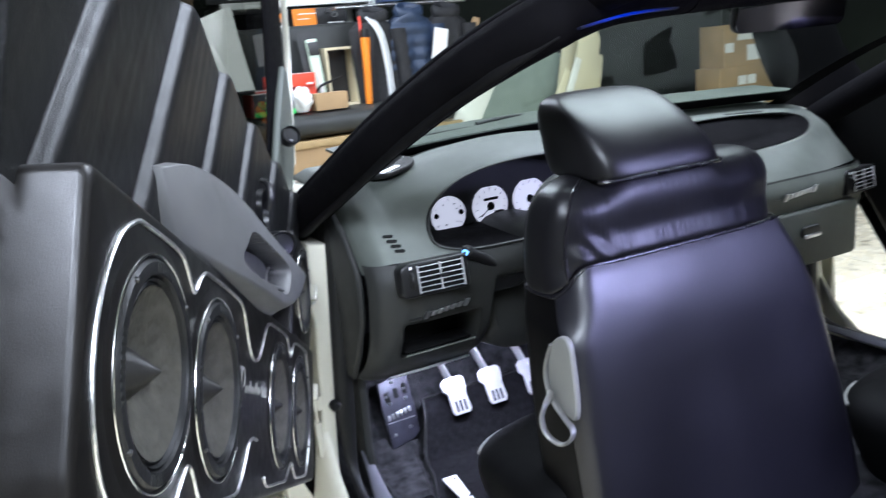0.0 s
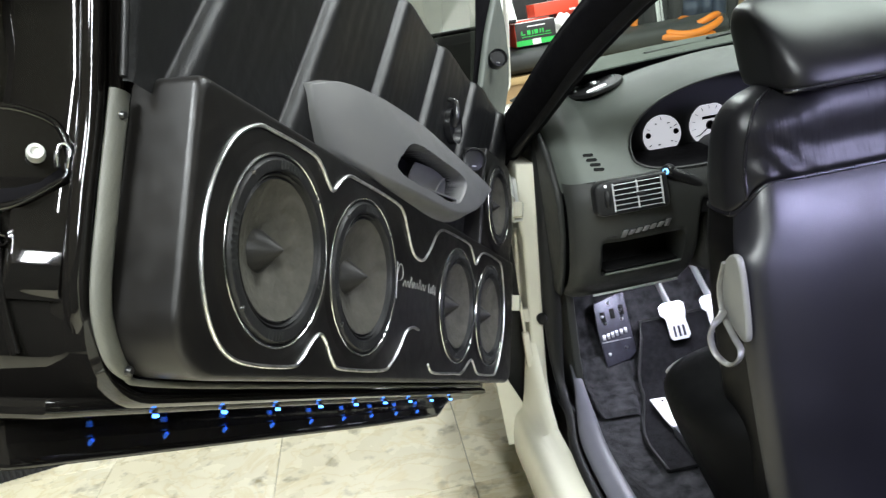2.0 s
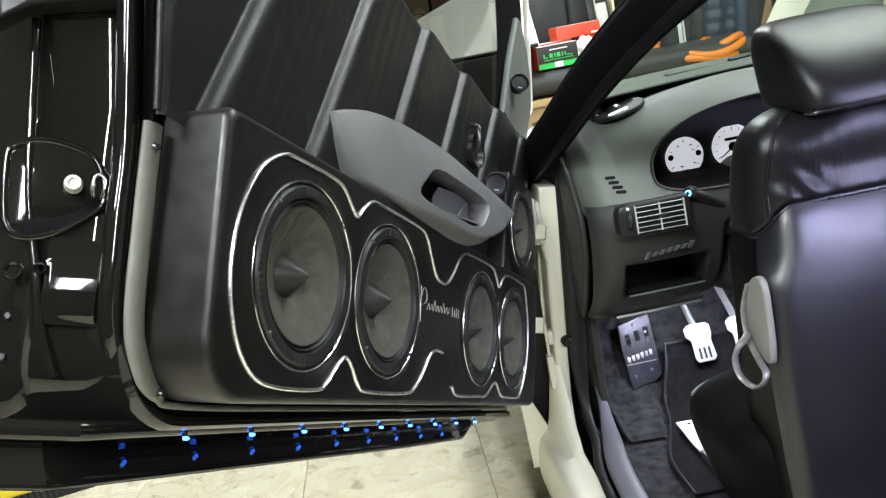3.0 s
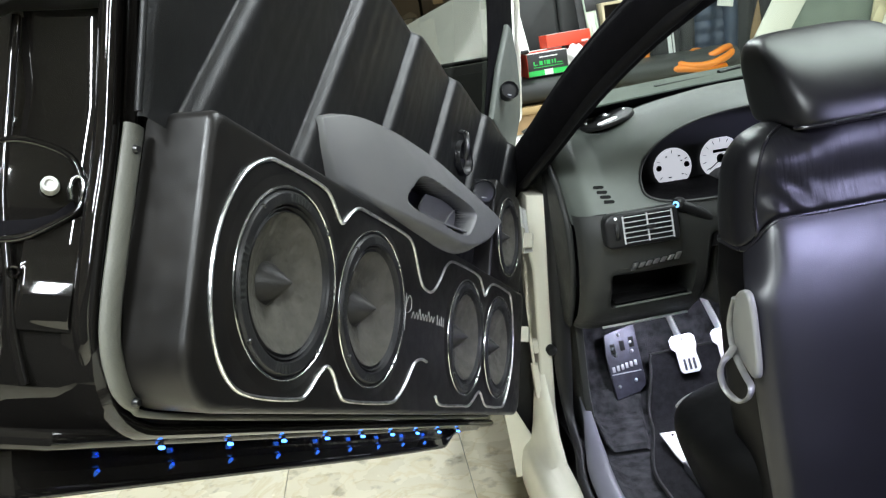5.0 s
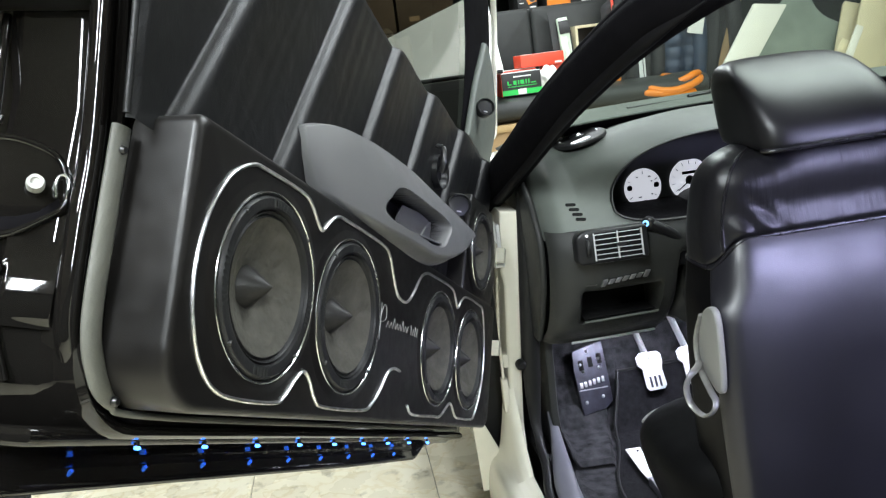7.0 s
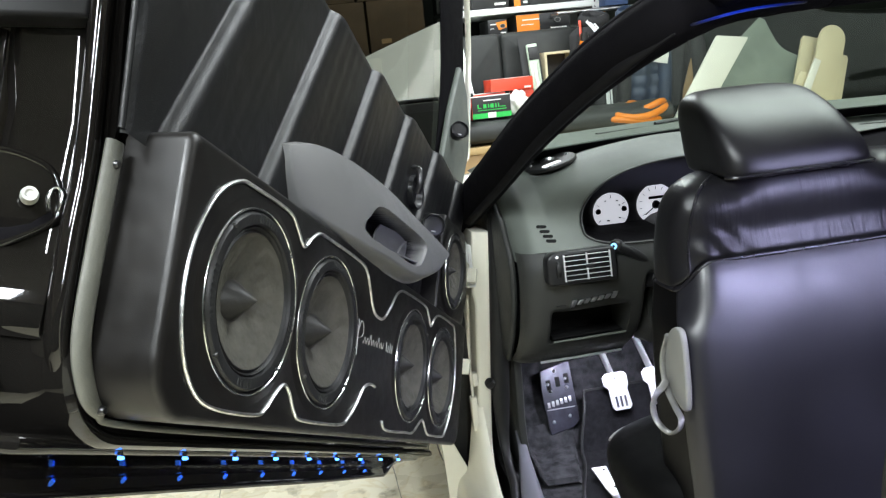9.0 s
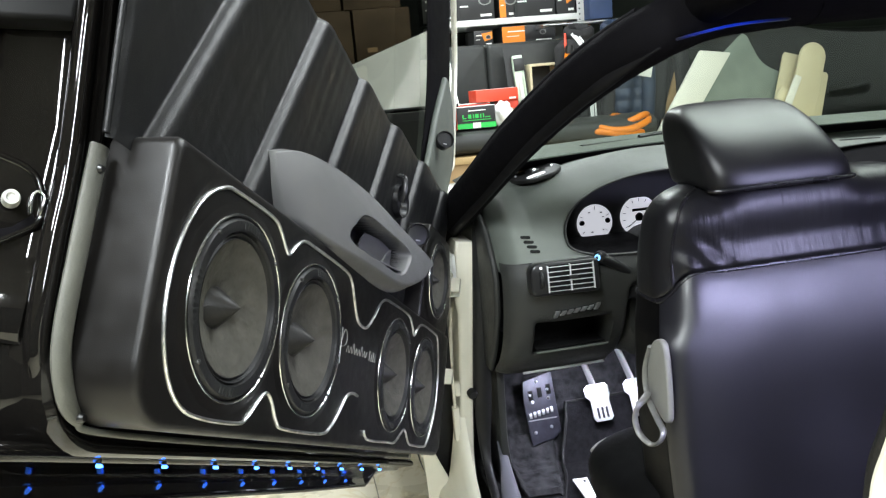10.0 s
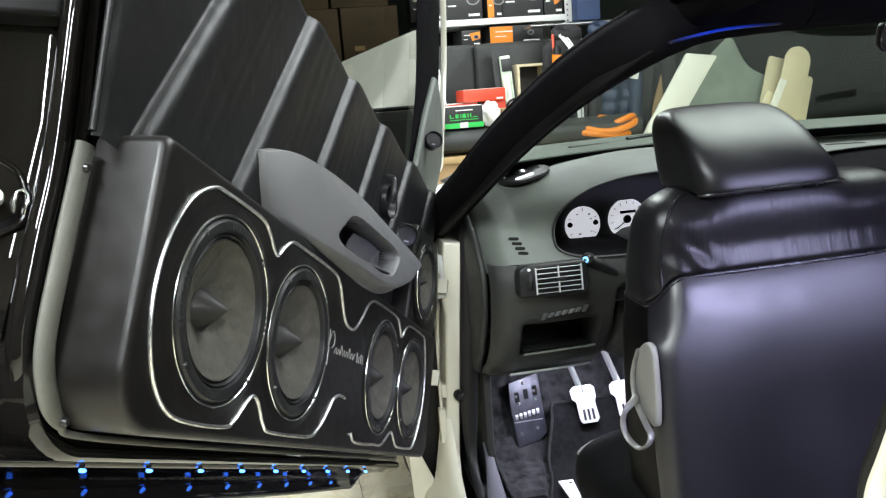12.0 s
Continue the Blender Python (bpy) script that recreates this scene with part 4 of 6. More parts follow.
part("roof_rail", tube(spline(side_rail, 6), 0.035, 0.03, n=12, up=(0, 0, 1)), CLOTHLINING, car)
part("roof_rail", tube(spline(mirrored(side_rail), 6), 0.035, 0.03, n=12, up=(0, 0, 1)), CLOTHLINING, car)
part("headliner", sheet(lambda u, v: (0.2 + 1.32 * u, -0.68 - 1.75 * v, 1.415 + 0.02 * math.sin(math.pi * u)), 10, 10, 0.008), HEADLINING, car)
part("roof", sheet(lambda u, v: (0.17 + 1.38 * u, -0.63 - 1.85 * v, 1.435 + 0.03 * math.sin(math.pi * u)), 12, 10, 0.008), WHITE, car)


def screen_at(u, v):
    w0, w1 = 0.1 + 1.52 * u, 0.23 + 1.26 * u
    c = 1 - (2 * u - 1) ** 2
    a, b = Vector((w0, 0.1 + 0.21 * c, 1.045)), Vector((w1, -0.73 + 0.06 * c, 1.372))
    p = a.lerp(b, v)
    return (p.x, p.y, p.z + 0.035 * math.sin(math.pi * v))
screen = part("windscreen", sheet(screen_at, 24, 14), SCREEN, car, "windscreen with a reflection of the dashboard")
screen.visible_shadow = False
part("screen_band", sheet(lambda u, v: Vector(screen_at(u, 0.1 + v * 0.065)) + Vector((0, -0.004, -0.003)), 24, 2), CLOTHLINING, car, "black printed band along the foot of the glass")
for a, b in ((0.0, 0.036), (0.964, 1.0)):
    part("screen_band", sheet(lambda u, v: Vector(screen_at(a + (b - a) * u, v)) + Vector((0, -0.004, -0.003)), 3, 14), CLOTHLINING, car)
glowline = spline([(0.178, -0.784, 1.341), (0.204, -0.788, 1.346), (0.252, -0.788, 1.353), (0.297, -0.788, 1.356), (0.351, -0.786, 1.357)], 6)
part("led_strip", tube(glowline, 0.002, 0.0075, n=8, up=(0, 1, 0)), LEDSTRIP, car, "blue light strip along the windscreen top")
post_line = [(-1.31, 0.36), (-1.35, 0.52), (-1.36, 0.8), (-1.361, 0.93), (-1.3635, 0.974), (-1.367, 0.995), (-1.3745, 1.017), (-1.382, 1.04), (-1.395, 1.1), (-1.41, 1.24), (-1.42, 1.39)]
for side in (-1, 1):
    line = [((0.02 if side < 0 else 2 * MID - 0.02) - side * 0.1 * smoothstep(1.05, 1.4, z), y - 0.009, z) for y, z in post_line]
    part("post_flange", tube(spline(line, 6), 0.0045, 0.01, n=10, up=(1, 0, 0)), WHITE, car, "cream flange of the rear door post")
    part("post_seal", tube(spline([(x - side * 0.014, y + 0.016, z) for x, y, z in line], 6), 0.011, 0.013, n=12, up=(1, 0, 0)), RUBBER, car, "black rubber seal of the rear door post")
    part("quarter_trim", sheet(lambda u, v: Vector(spline(line, 4)[round(u * (len(line) - 1) * 4)]) + Vector((-side * (0.012 + 0.02 * v), -0.012 - 0.6 * v, 0)), 20, 4, 0.006), RUBBER, car, "black quarter trim behind the door post")
part("rear_pillar", sheet(lambda u, v: (0.02 + 0.17 * v, -2.0 - 0.5 * u - 0.12 * v, 0.3 + 1.1 * v), 6, 8, 0.03), WHITE, car)
part("rear_pillar", sheet(lambda u, v: (1.7 - 0.17 * v, -2.0 - 0.5 * u - 0.12 * v, 0.3 + 1.1 * v), 6, 8, 0.03), WHITE, car)
part("tail", sheet(lambda u, v: (0.02 + 0.17 * v + u * (1.68 - 0.34 * v), -2.5 - 0.1 * math.sin(math.pi * u) + 0.02 * v, 0.25 + 1.15 * v), 10, 8, 0.03), WHITE, car)


def wheel(x, y):
    w = part("wheel", turned(lathe([(0.19, -0.09), (0.27, -0.095), (0.3, -0.07), (0.302, 0.07), (0.27, 0.095), (0.19, 0.09)], 40), pose(x, y, 0.302, 0, 0, 90)), RUBBER, car)
    part("rim", turned(lathe([(0.0, 0.05), (0.06, 0.06), (0.16, 0.05), (0.19, 0.08), (0.195, -0.08), (0.0, -0.06)], 32), pose(x, y, 0.302, 0, 0, 90)), STEEL, w)
for wx in (0.04, 1.68):
    wheel(wx, 0.68)
    wheel(wx, -1.86)

# Added sheet that stands for the dash top mirrored in the glass foot.
part("reflection_strip", sheet(lambda u, v: Vector(screen_at(u, 0.155)) + Vector((0, 0.012 + 0.17 * v, 0.002 + 0.014 * v)), 24, 4, 0.006), DASH, car, "grey-green strip for the dashboard's reflection in the glass")

# wiper resting on the glass foot
wiper = thing("wiper", "black windscreen wiper lying along the glass", "wiper")
part("blade", tube(spline([(0.4, 0.18, 1.118), (0.58, 0.235, 1.116), (0.85, 0.27, 1.115)], 5), 0.006, 0.008), RUBBER, wiper)
part("arm", tube(spline([(0.9, 0.34, 1.11), (0.74, 0.29, 1.125), (0.6, 0.245, 1.124)], 5), 0.006), TRIMBLACK, wiper)

# interior mirror
mirror = thing("interior_mirror", "dark interior mirror hanging from the windscreen", "mirror")
part("housing", turned(slab(rounded(-0.125, 0.125, -0.03, 0.03, 0.02), 0, 0.02, 0.006), pose(0.83, -0.6, 1.335, 12, 0, -12)), TRIMBLACK, mirror)
part("glass", turned(slab(rounded(-0.123, 0.123, -0.028, 0.028, 0.018), -0.003, 0.001), pose(0.83, -0.6, 1.335, 12, 0, -12)), TINTMIRROR, mirror)
part("stem", tube([(0.83, -0.59, 1.35), (0.83, -0.6, 1.38), (0.83, -0.62, 1.4)], 0.01, up=(1, 0, 0)), TRIMBLACK, mirror)

# the far door stands raised like the near one
far = thing("lifted_door", "upward-opened far car door with black leather card", "car door", Matrix.Translation((2 * MID, 0, 0)) @ Matrix.Diagonal((-1, 1, 1, 1)) @ DOOR)
part("outer_skin", sheet(skin_at, 8, 20, 0.012), WHITE, far, "cream painted outer skin")
part("inner_panel", slab(rounded(-0.16, 1.07, -0.19, 0.48, (0.08, 0.02, 0.01, 0.01)), 0.086, 0.2, 0.01), GLOSS, far, "glossy black inner panel")
part("leather_card", slab(rounded(-0.16, 1.02, -0.13, 0.485, 0.03), 0.03, 0.084, 0.012, 4), VINYL, far, "black leather door card")
part("window_frame", tube(spline([(x, 0.074, z) for x, z in front], 5), 0.122, 0.013, n=16, up=(0, 1, 0)), CLOTHLINING, far, "black front window post")

# ---- dashboard ----
dash = thing("dashboard", "grey-green plastic dashboard with white dials", "dashboard")
PROFILE = [(0.3, 1.078), (0.18, 1.074), (0.06, 1.069), (-0.05, 1.058), (-0.13, 1.02), (-0.175, 0.975), (-0.215, 0.935), (-0.238, 0.908)]
LOWER = [(-0.238, 0.908), (-0.252, 0.875), (-0.25, 0.84), (-0.235, 0.79), (-0.205, 0.72), (-0.155, 0.66), (-0.105, 0.625), (-0.09, 0.612), (-0.07, 0.612), (0.0, 0.63), (0.1, 0.66)]


def along(points, v):
    p = spline([(0, a, b) for a, b in points], 8)
    k = v * (len(p) - 1)
    i = min(int(k), len(p) - 2)
    return p[i].lerp(p[i + 1], k - i)


UP = spline([(0, a, b) for a, b in PROFILE], 16)
def dash_round(e):
    """How far the outer ends of the dashboard have curved away."""
    k = max(0.0, 1 - e / 0.06)
    return 1 - math.sqrt(1 - min(1.0, k) ** 2)


def dash_base(u, v):
    """The upper dashboard with its hood, before the dial opening."""
    x = 0.058 + 1.587 * u
    k = v * (len(UP) - 1)
    i = min(int(k), len(UP) - 2)
    q = UP[i].lerp(UP[i + 1], k - i)
    y, z = q.y, q.z
    e = 1 - abs(2 * u - 1)
    y += 0.04 * smoothstep(0.28, 0.0, e) - 0.1 * smoothstep(0.45, 0.0, e) * smoothstep(0.5, 0.0, v)
    y, z = y + 0.045 * dash_round(e), z - 0.012 * smoothstep(0.05, 0.0, e) - 0.012 * dash_round(e)
    hx = (x - 0.5) / 0.36
    hood = max(0.0, 1 - hx * hx)
    if hood > 0:
        z += 0.066 * hood ** 1.25 * smoothstep(0.1, 0.45, v) * smoothstep(0.8, 0.55, v)
        y -= 0.052 * hood ** 1.25 * smoothstep(0.25, 0.52, v) * smoothstep(0.95, 0.62, v)
    px, pz = (x - 1.2) / 0.36, (v - 0.53) / 0.16
    y += 0.06 * (1 - smoothstep(0.75, 1.0, math.sqrt(px * px + pz * pz)))
    return Vector((x, y, z))


def on_dash(x, z):
    """The point of the upper dashboard at that x and height, on the side that faces the seats."""
    u, lo, hi = (x - 0.058) / 1.587, 0.42, 1.0
    for _ in range(30):
        mid = (lo + hi) / 2
        if dash_base(u, mid).z > z:
            lo = mid
        else:
            hi = mid
    return dash_base(u, lo)


def tray_at(u, v):
    a, r = 2 * math.pi * u, 0.95 * v
    p = dash_base((1.2 + 0.36 * r * math.cos(a) - 0.058) / 1.587, 0.53 + 0.16 * r * math.sin(a))
    return p + Vector((0, -0.003, 0.003))
part("tray_pad", sheet(tray_at, 60, 14), CLOTHLINING, dash, "dark lining of the passenger tray")
ARCH_X, ARCH_W, ARCH_Z, ARCH_H, ARCH_D = 0.5, 0.292, 0.944, 0.137, 0.036
def dash_up(u, v):
    p = dash_base(u, v)
    h = (p.z - ARCH_Z) / (ARCH_H if p.z > ARCH_Z else ARCH_D)
    rim = abs((p.x - ARCH_X) / ARCH_W) ** (2.4 if h > 0 else 5.0) + abs(h) ** 2.2
    if rim < 1.0 and v > 0.4:
        p.y = max(p.y, 0.02)
    return p
part("upper_dash", sheet(dash_up, 420, 150), DASH, dash, "grey-green grained upper dashboard", angle=55)
loop = []
for a in range(180, -180, -3):
    c, s = math.cos(radians(a)), math.sin(radians(a))
    px, pz = (2 / 2.4, ARCH_H) if s >= 0 else (2 / 5.0, ARCH_D)
    loop.append(on_dash(ARCH_X + ARCH_W * math.copysign(abs(c) ** px, c), ARCH_Z + pz * math.copysign(abs(s) ** (2 / 2.2), s)))
part("hood_lip", tube([p + Vector((0, 0.001, 0)) for p in loop], 0.003, 0.005, n=10, up=(0, 1, 0), closed=True), DASHLOW, dash, "dark lip round the dials")
inner = [Vector((ARCH_X + (p.x - ARCH_X) * 0.97, 0.0, ARCH_Z + (p.z - ARCH_Z) * (0.96 if p.z > ARCH_Z else 0.86))) for p in loop]
part("hood_wall", loft([loop, inner], caps=False), CLOTHLINING, dash)


LOW = spline([(0, a, b) for a, b in LOWER], 16)
def dash_low(u, v):
    x = 0.058 + 1.587 * u
    k = v * (len(LOW) - 1)
    i = min(int(k), len(LOW) - 2)
    q = LOW[i].lerp(LOW[i + 1], k - i)
    y, z = q.y, q.z
    e = 1 - abs(2 * u - 1)
    y += 0.035 * smoothstep(0.15, 0.02, e) * smoothstep(0.7, 0.0, v) + 0.045 * dash_round(e)
    bin_ = smoothstep(0.118, 0.124, x) * smoothstep(0.302, 0.296, x) * smoothstep(0.688, 0.694, z) * smoothstep(0.772, 0.766, z)
    y += 0.1 * bin_
    well = smoothstep(0.33, 0.345, x) * smoothstep(0.66, 0.645, x) * smoothstep(0.85, 0.8, z)
    y += 0.06 * well
    mid = smoothstep(0.66, 0.68, x) * smoothstep(0.95, 0.93, x)
    y -= 0.03 * mid * smoothstep(0.62, 0.68, z)
    return (x, y, z)
part("lower_dash", sheet(dash_low, 260, 70), DASHLOW, dash, "lower dashboard, darkened for the shade below the vents", angle=55)
part("passenger_panel", sheet(lambda u, v: Vector(dash_low(0.5797 + 0.4203 * u, 0.02 + 0.5 * v)) + Vector((0, -0.003, 0)), 60, 24), DASH, dash, "grey-green passenger side panel", angle=55)
cap = [(0.3, 1.0), (0.1, 1.015), (-0.03, 1.005), (-0.09, 0.97), (-0.145, 0.9), (-0.155, 0.86), (-0.145, 0.78), (-0.095, 0.68), (-0.045, 0.61), (0.25, 0.6)]
part("end_panel", slab(cap, 0.044, 0.0595, 0.012, 3, "x"), DASHLOW, dash)
part("end_panel", slab(cap, 2 * MID - 0.0765, 2 * MID - 0.056, 0.008, 3, "x"), DASHLOW, dash)
part("lower_strip", tube([(0.112, -0.109, 0.617), (0.2, -0.113, 0.618), (0.315, -0.115, 0.62)], 0.003, 0.0035), ALU, dash, "bright strip along the lower edge")
# Black sheets put the deep shade of the open bin into colour.
part("bin_floor_shade", box(0.127, 0.294, -0.182, -0.105, 0.695, 0.698, 0.001), INK, dash, "black sheet for the shade on the bin floor")
part("bin_back_shade", box(0.127, 0.294, -0.122, -0.116, 0.698, 0.764, 0.001), INK, dash)
part("bin_lip", tube([(0.125, -0.19, 0.692), (0.298, -0.19, 0.692)], 0.0025, 0.004), DASH, dash)

# dial cluster
def dial(cx, cz, r, y, marks, cut):
    ring = []
    for i in range(48):
        a = 2 * math.pi * i / 48
        z = max(r * math.sin(a), -cut * r)
        ring.append((r * math.cos(a), min(z, r * (0.93 if cut < 1 else 1))))
    d = part("dial", slab([(cx + a, cz + b) for a, b in ring], y, y + 0.004), DIAL, dash, "white instrument dial")
    for i in range(marks):
        a = radians(215 - 250 * i / (marks - 1))
        part("tick", turned(box(-0.004, 0.004, -0.0015, 0, -0.0007, 0.0007), Matrix.Translation((cx + 0.82 * r * math.cos(a), y, cz + 0.82 * r * math.sin(a))) @ Euler((0, -a, 0)).to_matrix().to_4x4()), INK, d)
    return d
DY = -0.022
d1 = dial(0.348, 0.945, 0.046, DY, 5, 1.1)
for dx in (-0.034, 0.034):
    part("gauge_hub", turned(lathe([(0, -0.004), (0.006, -0.004), (0.007, 0)], 16), Matrix.Translation((0.348 + dx, DY, 0.948))), INK, d1)
for bx, bz, bw in ((-0.016, 0.026, 0.004), (0.014, 0.024, 0.006), (0.02, 0.012, 0.004), (-0.012, -0.024, 0.007), (0.02, -0.02, 0.004), (0.0, -0.034, 0.004)):
    part("print_bar", box(0.348 + bx, 0.348 + bx + bw, DY - 0.0015, DY, 0.945 + bz, 0.945 + bz + 0.003), INK, d1)
d2 = dial(0.467, 0.949, 0.05, DY, 11, 0.72)
part("gauge_hub", turned(lathe([(0, -0.006), (0.009, -0.006), (0.011, 0)], 20), Matrix.Translation((0.467, DY, 0.947))), INK, d2)
part("needle", turned(box(-0.038, 0.0, -0.005, -0.003, -0.0012, 0.0012), Matrix.Translation((0.467, DY, 0.947)) @ Euler((0, radians(-35), 0)).to_matrix().to_4x4()), INK, d2)
part("counter", box(0.448, 0.49, DY - 0.002, DY, 0.962, 0.969), INK, d2)
part("counter", box(0.475, 0.505, DY - 0.002, DY, 0.928, 0.934), INK, d2)
d3 = dial(0.585, 0.949, 0.05, DY, 11, 0.72)
part("gauge_hub", turned(lathe([(0, -0.006), (0.009, -0.006), (0.011, 0)], 20), Matrix.Translation((0.585, DY, 0.947))), INK, d3)
part("cluster_panel", slab(rounded(0.2, 0.8, 0.9, 1.08, 0.03), DY + 0.006, DY + 0.012), DASHLOW, dash)
part("warning_lamp", turned(lathe([(0, -0.002), (0.003, -0.001), (0.003, 0.003)], 10), Matrix.Translation((0.275, DY, 0.965))), DIAL, dash)

# air vents
def vent(cx, cy, cz, turn):
    m = pose(cx, cy, cz, -8, 0, turn)
    v = part("air_vent", turned(slab(rounded(-0.088, 0.066, -0.035, 0.037, (0.014, 0.01, 0.01, 0.022)), -0.012, 0.03, 0.006), m), TRIMBLACK, dash, "black air vent with bright slats")
    part("grille_back", turned(box(-0.05, 0.051, -0.0135, -0.0125, -0.028, 0.03), m), INK, v)
    for i in range(6):
        z = -0.026 + 0.0105 * i
        part("slat", turned(tube([(-0.05, -0.0165 + 0.004 * ((i - 2.5) / 2.5) ** 2, z), (0.05, -0.0165 + 0.004 * ((i - 2.5) / 2.5) ** 2, z)], 0.0009, 0.004, n=8), m), ALU, v)
    for sx in (-0.05, 0.0, 0.051):
        part("divider", turned(box(sx - 0.0012, sx + 0.0012, -0.0185, -0.013, -0.028, 0.03), m), ALU, v)
    part("tab", turned(box(-0.004, 0.014, -0.024, -0.017, -0.002, 0.006, 0.002), m), TRIMBLACK, v)
    part("thumb_wheel", turned(lathe([(0, -0.004), (0.018, -0.004), (0.02, 0), (0.018, 0.004), (0, 0.004)], 24, "z"), m @ pose(-0.064, -0.006, 0.0, 0, 90, 0)), RUBBER, v)
    part("mark", turned(lathe([(0, -0.002), (0.003, -0.0015), (0.003, 0.002)], 10), m @ Matrix.Translation((-0.064, -0.013, 0.027))), DIAL, v)
vent(0.186, -0.262, 0.88, -4)
vent(1.575, -0.24, 0.858, 6)
for i in range(4):
    sx, sz = 0.124 + 0.0038 * i, 0.958 - 0.0096 * i
    q, ex = on_dash(sx, sz), (on_dash(sx + 0.012, sz) - on_dash(sx - 0.012, sz)).normalized()
    ey = (on_dash(sx, sz + 0.006) - on_dash(sx, sz - 0.006)).cross(ex).normalized()
    m = Matrix.Translation(q) @ Matrix((ex, ey, ex.cross(ey))).transposed().to_4x4() @ Euler((0, radians(6), 0)).to_matrix().to_4x4()
    part("slot", turned(slab(rounded(-0.0115, 0.0115, -0.0038, 0.0038, 0.0036), -0.0012, 0.0012), m), INK, dash)
def script(x0, x1, y, z, rise, size, n):
    """Raised script lettering as plain slanted bars and a line under it."""
    w = (x1 - x0) / n
    for i in range(n):
        x, c = x0 + w * i, z + rise * i / n
        h = size * (1.35 if i in (0, n - 1) else 0.9)
        part("badge_stroke", slab([(x, c - h), (x + 0.55 * w, c - h), (x + 0.8 * w, c - 0.2 * h), (x + 1.1 * w, c + h), (x + 0.45 * w, c + h), (x + 0.3 * w, c + 0.3 * h)], y - 0.002, y + 0.004, 0.0008), STEEL, dash)
    part("badge_stroke", tube([(x0 - 0.03, y + 0.004, z - 0.3 * size), (x0 - 0.008, y + 0.001, z - 0.3 * size)], 0.001, 0.002, n=6), BOLT, dash)
script(0.15, 0.262, -0.2465, 0.794, 0.008, 0.0052, 7)
script(1.235, 1.365, -0.262, 0.862, 0.01, 0.007, 7)
part("glove_lid", slab(rounded(1.06, 1.54, 0.655, 0.815, 0.02), -0.262, -0.2, 0.008), DASH, dash)
part("glove_latch", slab(rounded(1.3, 1.375, 0.738, 0.77, 0.014), -0.27, -0.25, 0.003), TRIMBLACK, dash)
part("latch_pull", slab(rounded(1.305, 1.37, 0.738, 0.748, 0.004), -0.276, -0.268, 0.002), STEEL, dash, "bright glove box pull")
def on_top(x, y):
    u, lo, hi = (x - 0.058) / 1.587, 0.0, 0.5
    for _ in range(30):
        m = (lo + hi) / 2
        if dash_base(u, m).y > y:
            lo = m
        else:
            hi = m
    return dash_base(u, lo)
for x0 in (0.285, 0.492, 0.697, 0.912, 1.12, 1.33):
    ends = [(x, 0.118 - 0.35 * (x - 0.82) ** 2) for x in (x0, x0 + 0.035, x0 + 0.07, x0 + 0.105)]
    part("defroster", tube([on_top(x, y) for x, y in ends], 0.007, 0.002, n=8, up=(0, 0, 1)), INK, dash, "black defroster slot")
spot = on_top(0.206, -0.005)
ax = (on_top(0.226, -0.005) - on_top(0.186, -0.005)).normalized()
az = ax.cross(on_top(0.206, 0.03) - on_top(0.206, -0.04)).normalized()
TP = Matrix.Translation(spot + az * 0.004) @ Matrix((ax, az.cross(ax), az)).transposed().to_4x4()
pod_t = part("dash_speaker", turned(slab(oval(0.062, 0.08, 2.2, 40), -0.006, 0.004, 0.003, 3, "z"), TP), RUBBER, dash, "oval black dash-top speaker plate")
# White highlight on the plate, drawn as a glowing bar.
part("plate_glint", turned(slab(rounded(-0.024, 0.024, -0.01, 0.01, 0.009), 0.004, 0.0062, 0.001, 2, "z"), TP @ Matrix.Translation((-0.012, -0.05, 0))), DIAL, pod_t)
part("dome", turned(lathe([(0.0, 0.011), (0.009, 0.01), (0.012, 0.006), (0.018, 0.006), (0.018, 0.002)], 24, "z"), TP @ Matrix.Translation((0.0, 0.016, 0))), STEEL, pod_t)
for sx, sy in ((-0.045, 0.012), (0.046, 0.0), (0.024, 0.06), (-0.028, 0.05)):
    part("screw", turned(lathe([(0, 0.0075), (0.003, 0.007), (0.004, 0.003)], 10, "z"), TP @ Matrix.Translation((sx, sy, 0))), STEEL, pod_t)

# steering column, stalk and wheel
wheel_s = thing("steering_wheel", "black steering wheel with column shroud and stalk", "steering wheel")
part("shroud", loft([[Vector((0.5 + a, y, z + b)) for a, b in oval(w, h, 3.0, 24)] for y, z, w, h in ((-0.02, 0.86, 0.08, 0.07), (-0.2, 0.865, 0.085, 0.075), (-0.28, 0.87, 0.07, 0.06))]), DASHLOW, wheel_s)
part("lower_cover", loft([[Vector((0.49 + a, y, z + b)) for a, b in oval(w, h, 3.0, 24)] for y, z, w, h in ((-0.05, 0.7, 0.16, 0.09), (-0.15, 0.72, 0.15, 0.1), (-0.18, 0.74, 0.13, 0.08))]), DASHLOW, wheel_s)
part("column_surround", slab(rounded(0.283, 0.42, 0.8, 0.893, 0.02), -0.232, -0.12, 0.008), TRIMBLACK, wheel_s, "black surround of the steering column")
part("stalk", tube(spline([(0.44, -0.2, 0.806), (0.39, -0.222, 0.832), (0.345, -0.238, 0.86), (0.3, -0.25, 0.891), (0.262, -0.254, 0.912)], 5), 0.0115, n=12, up=(0, 0, 1)), TRIMBLACK, wheel_s, "black stalk with a lit tip")
part("stalk_tip", turned(lathe([(0.0, -0.004), (0.007, -0.003), (0.012, 0.0), (0.013, 0.012), (0.01, 0.02)], 20), pose(0.257, -0.258, 0.914, 0, 0, -50)), TRIMBLACK, wheel_s)
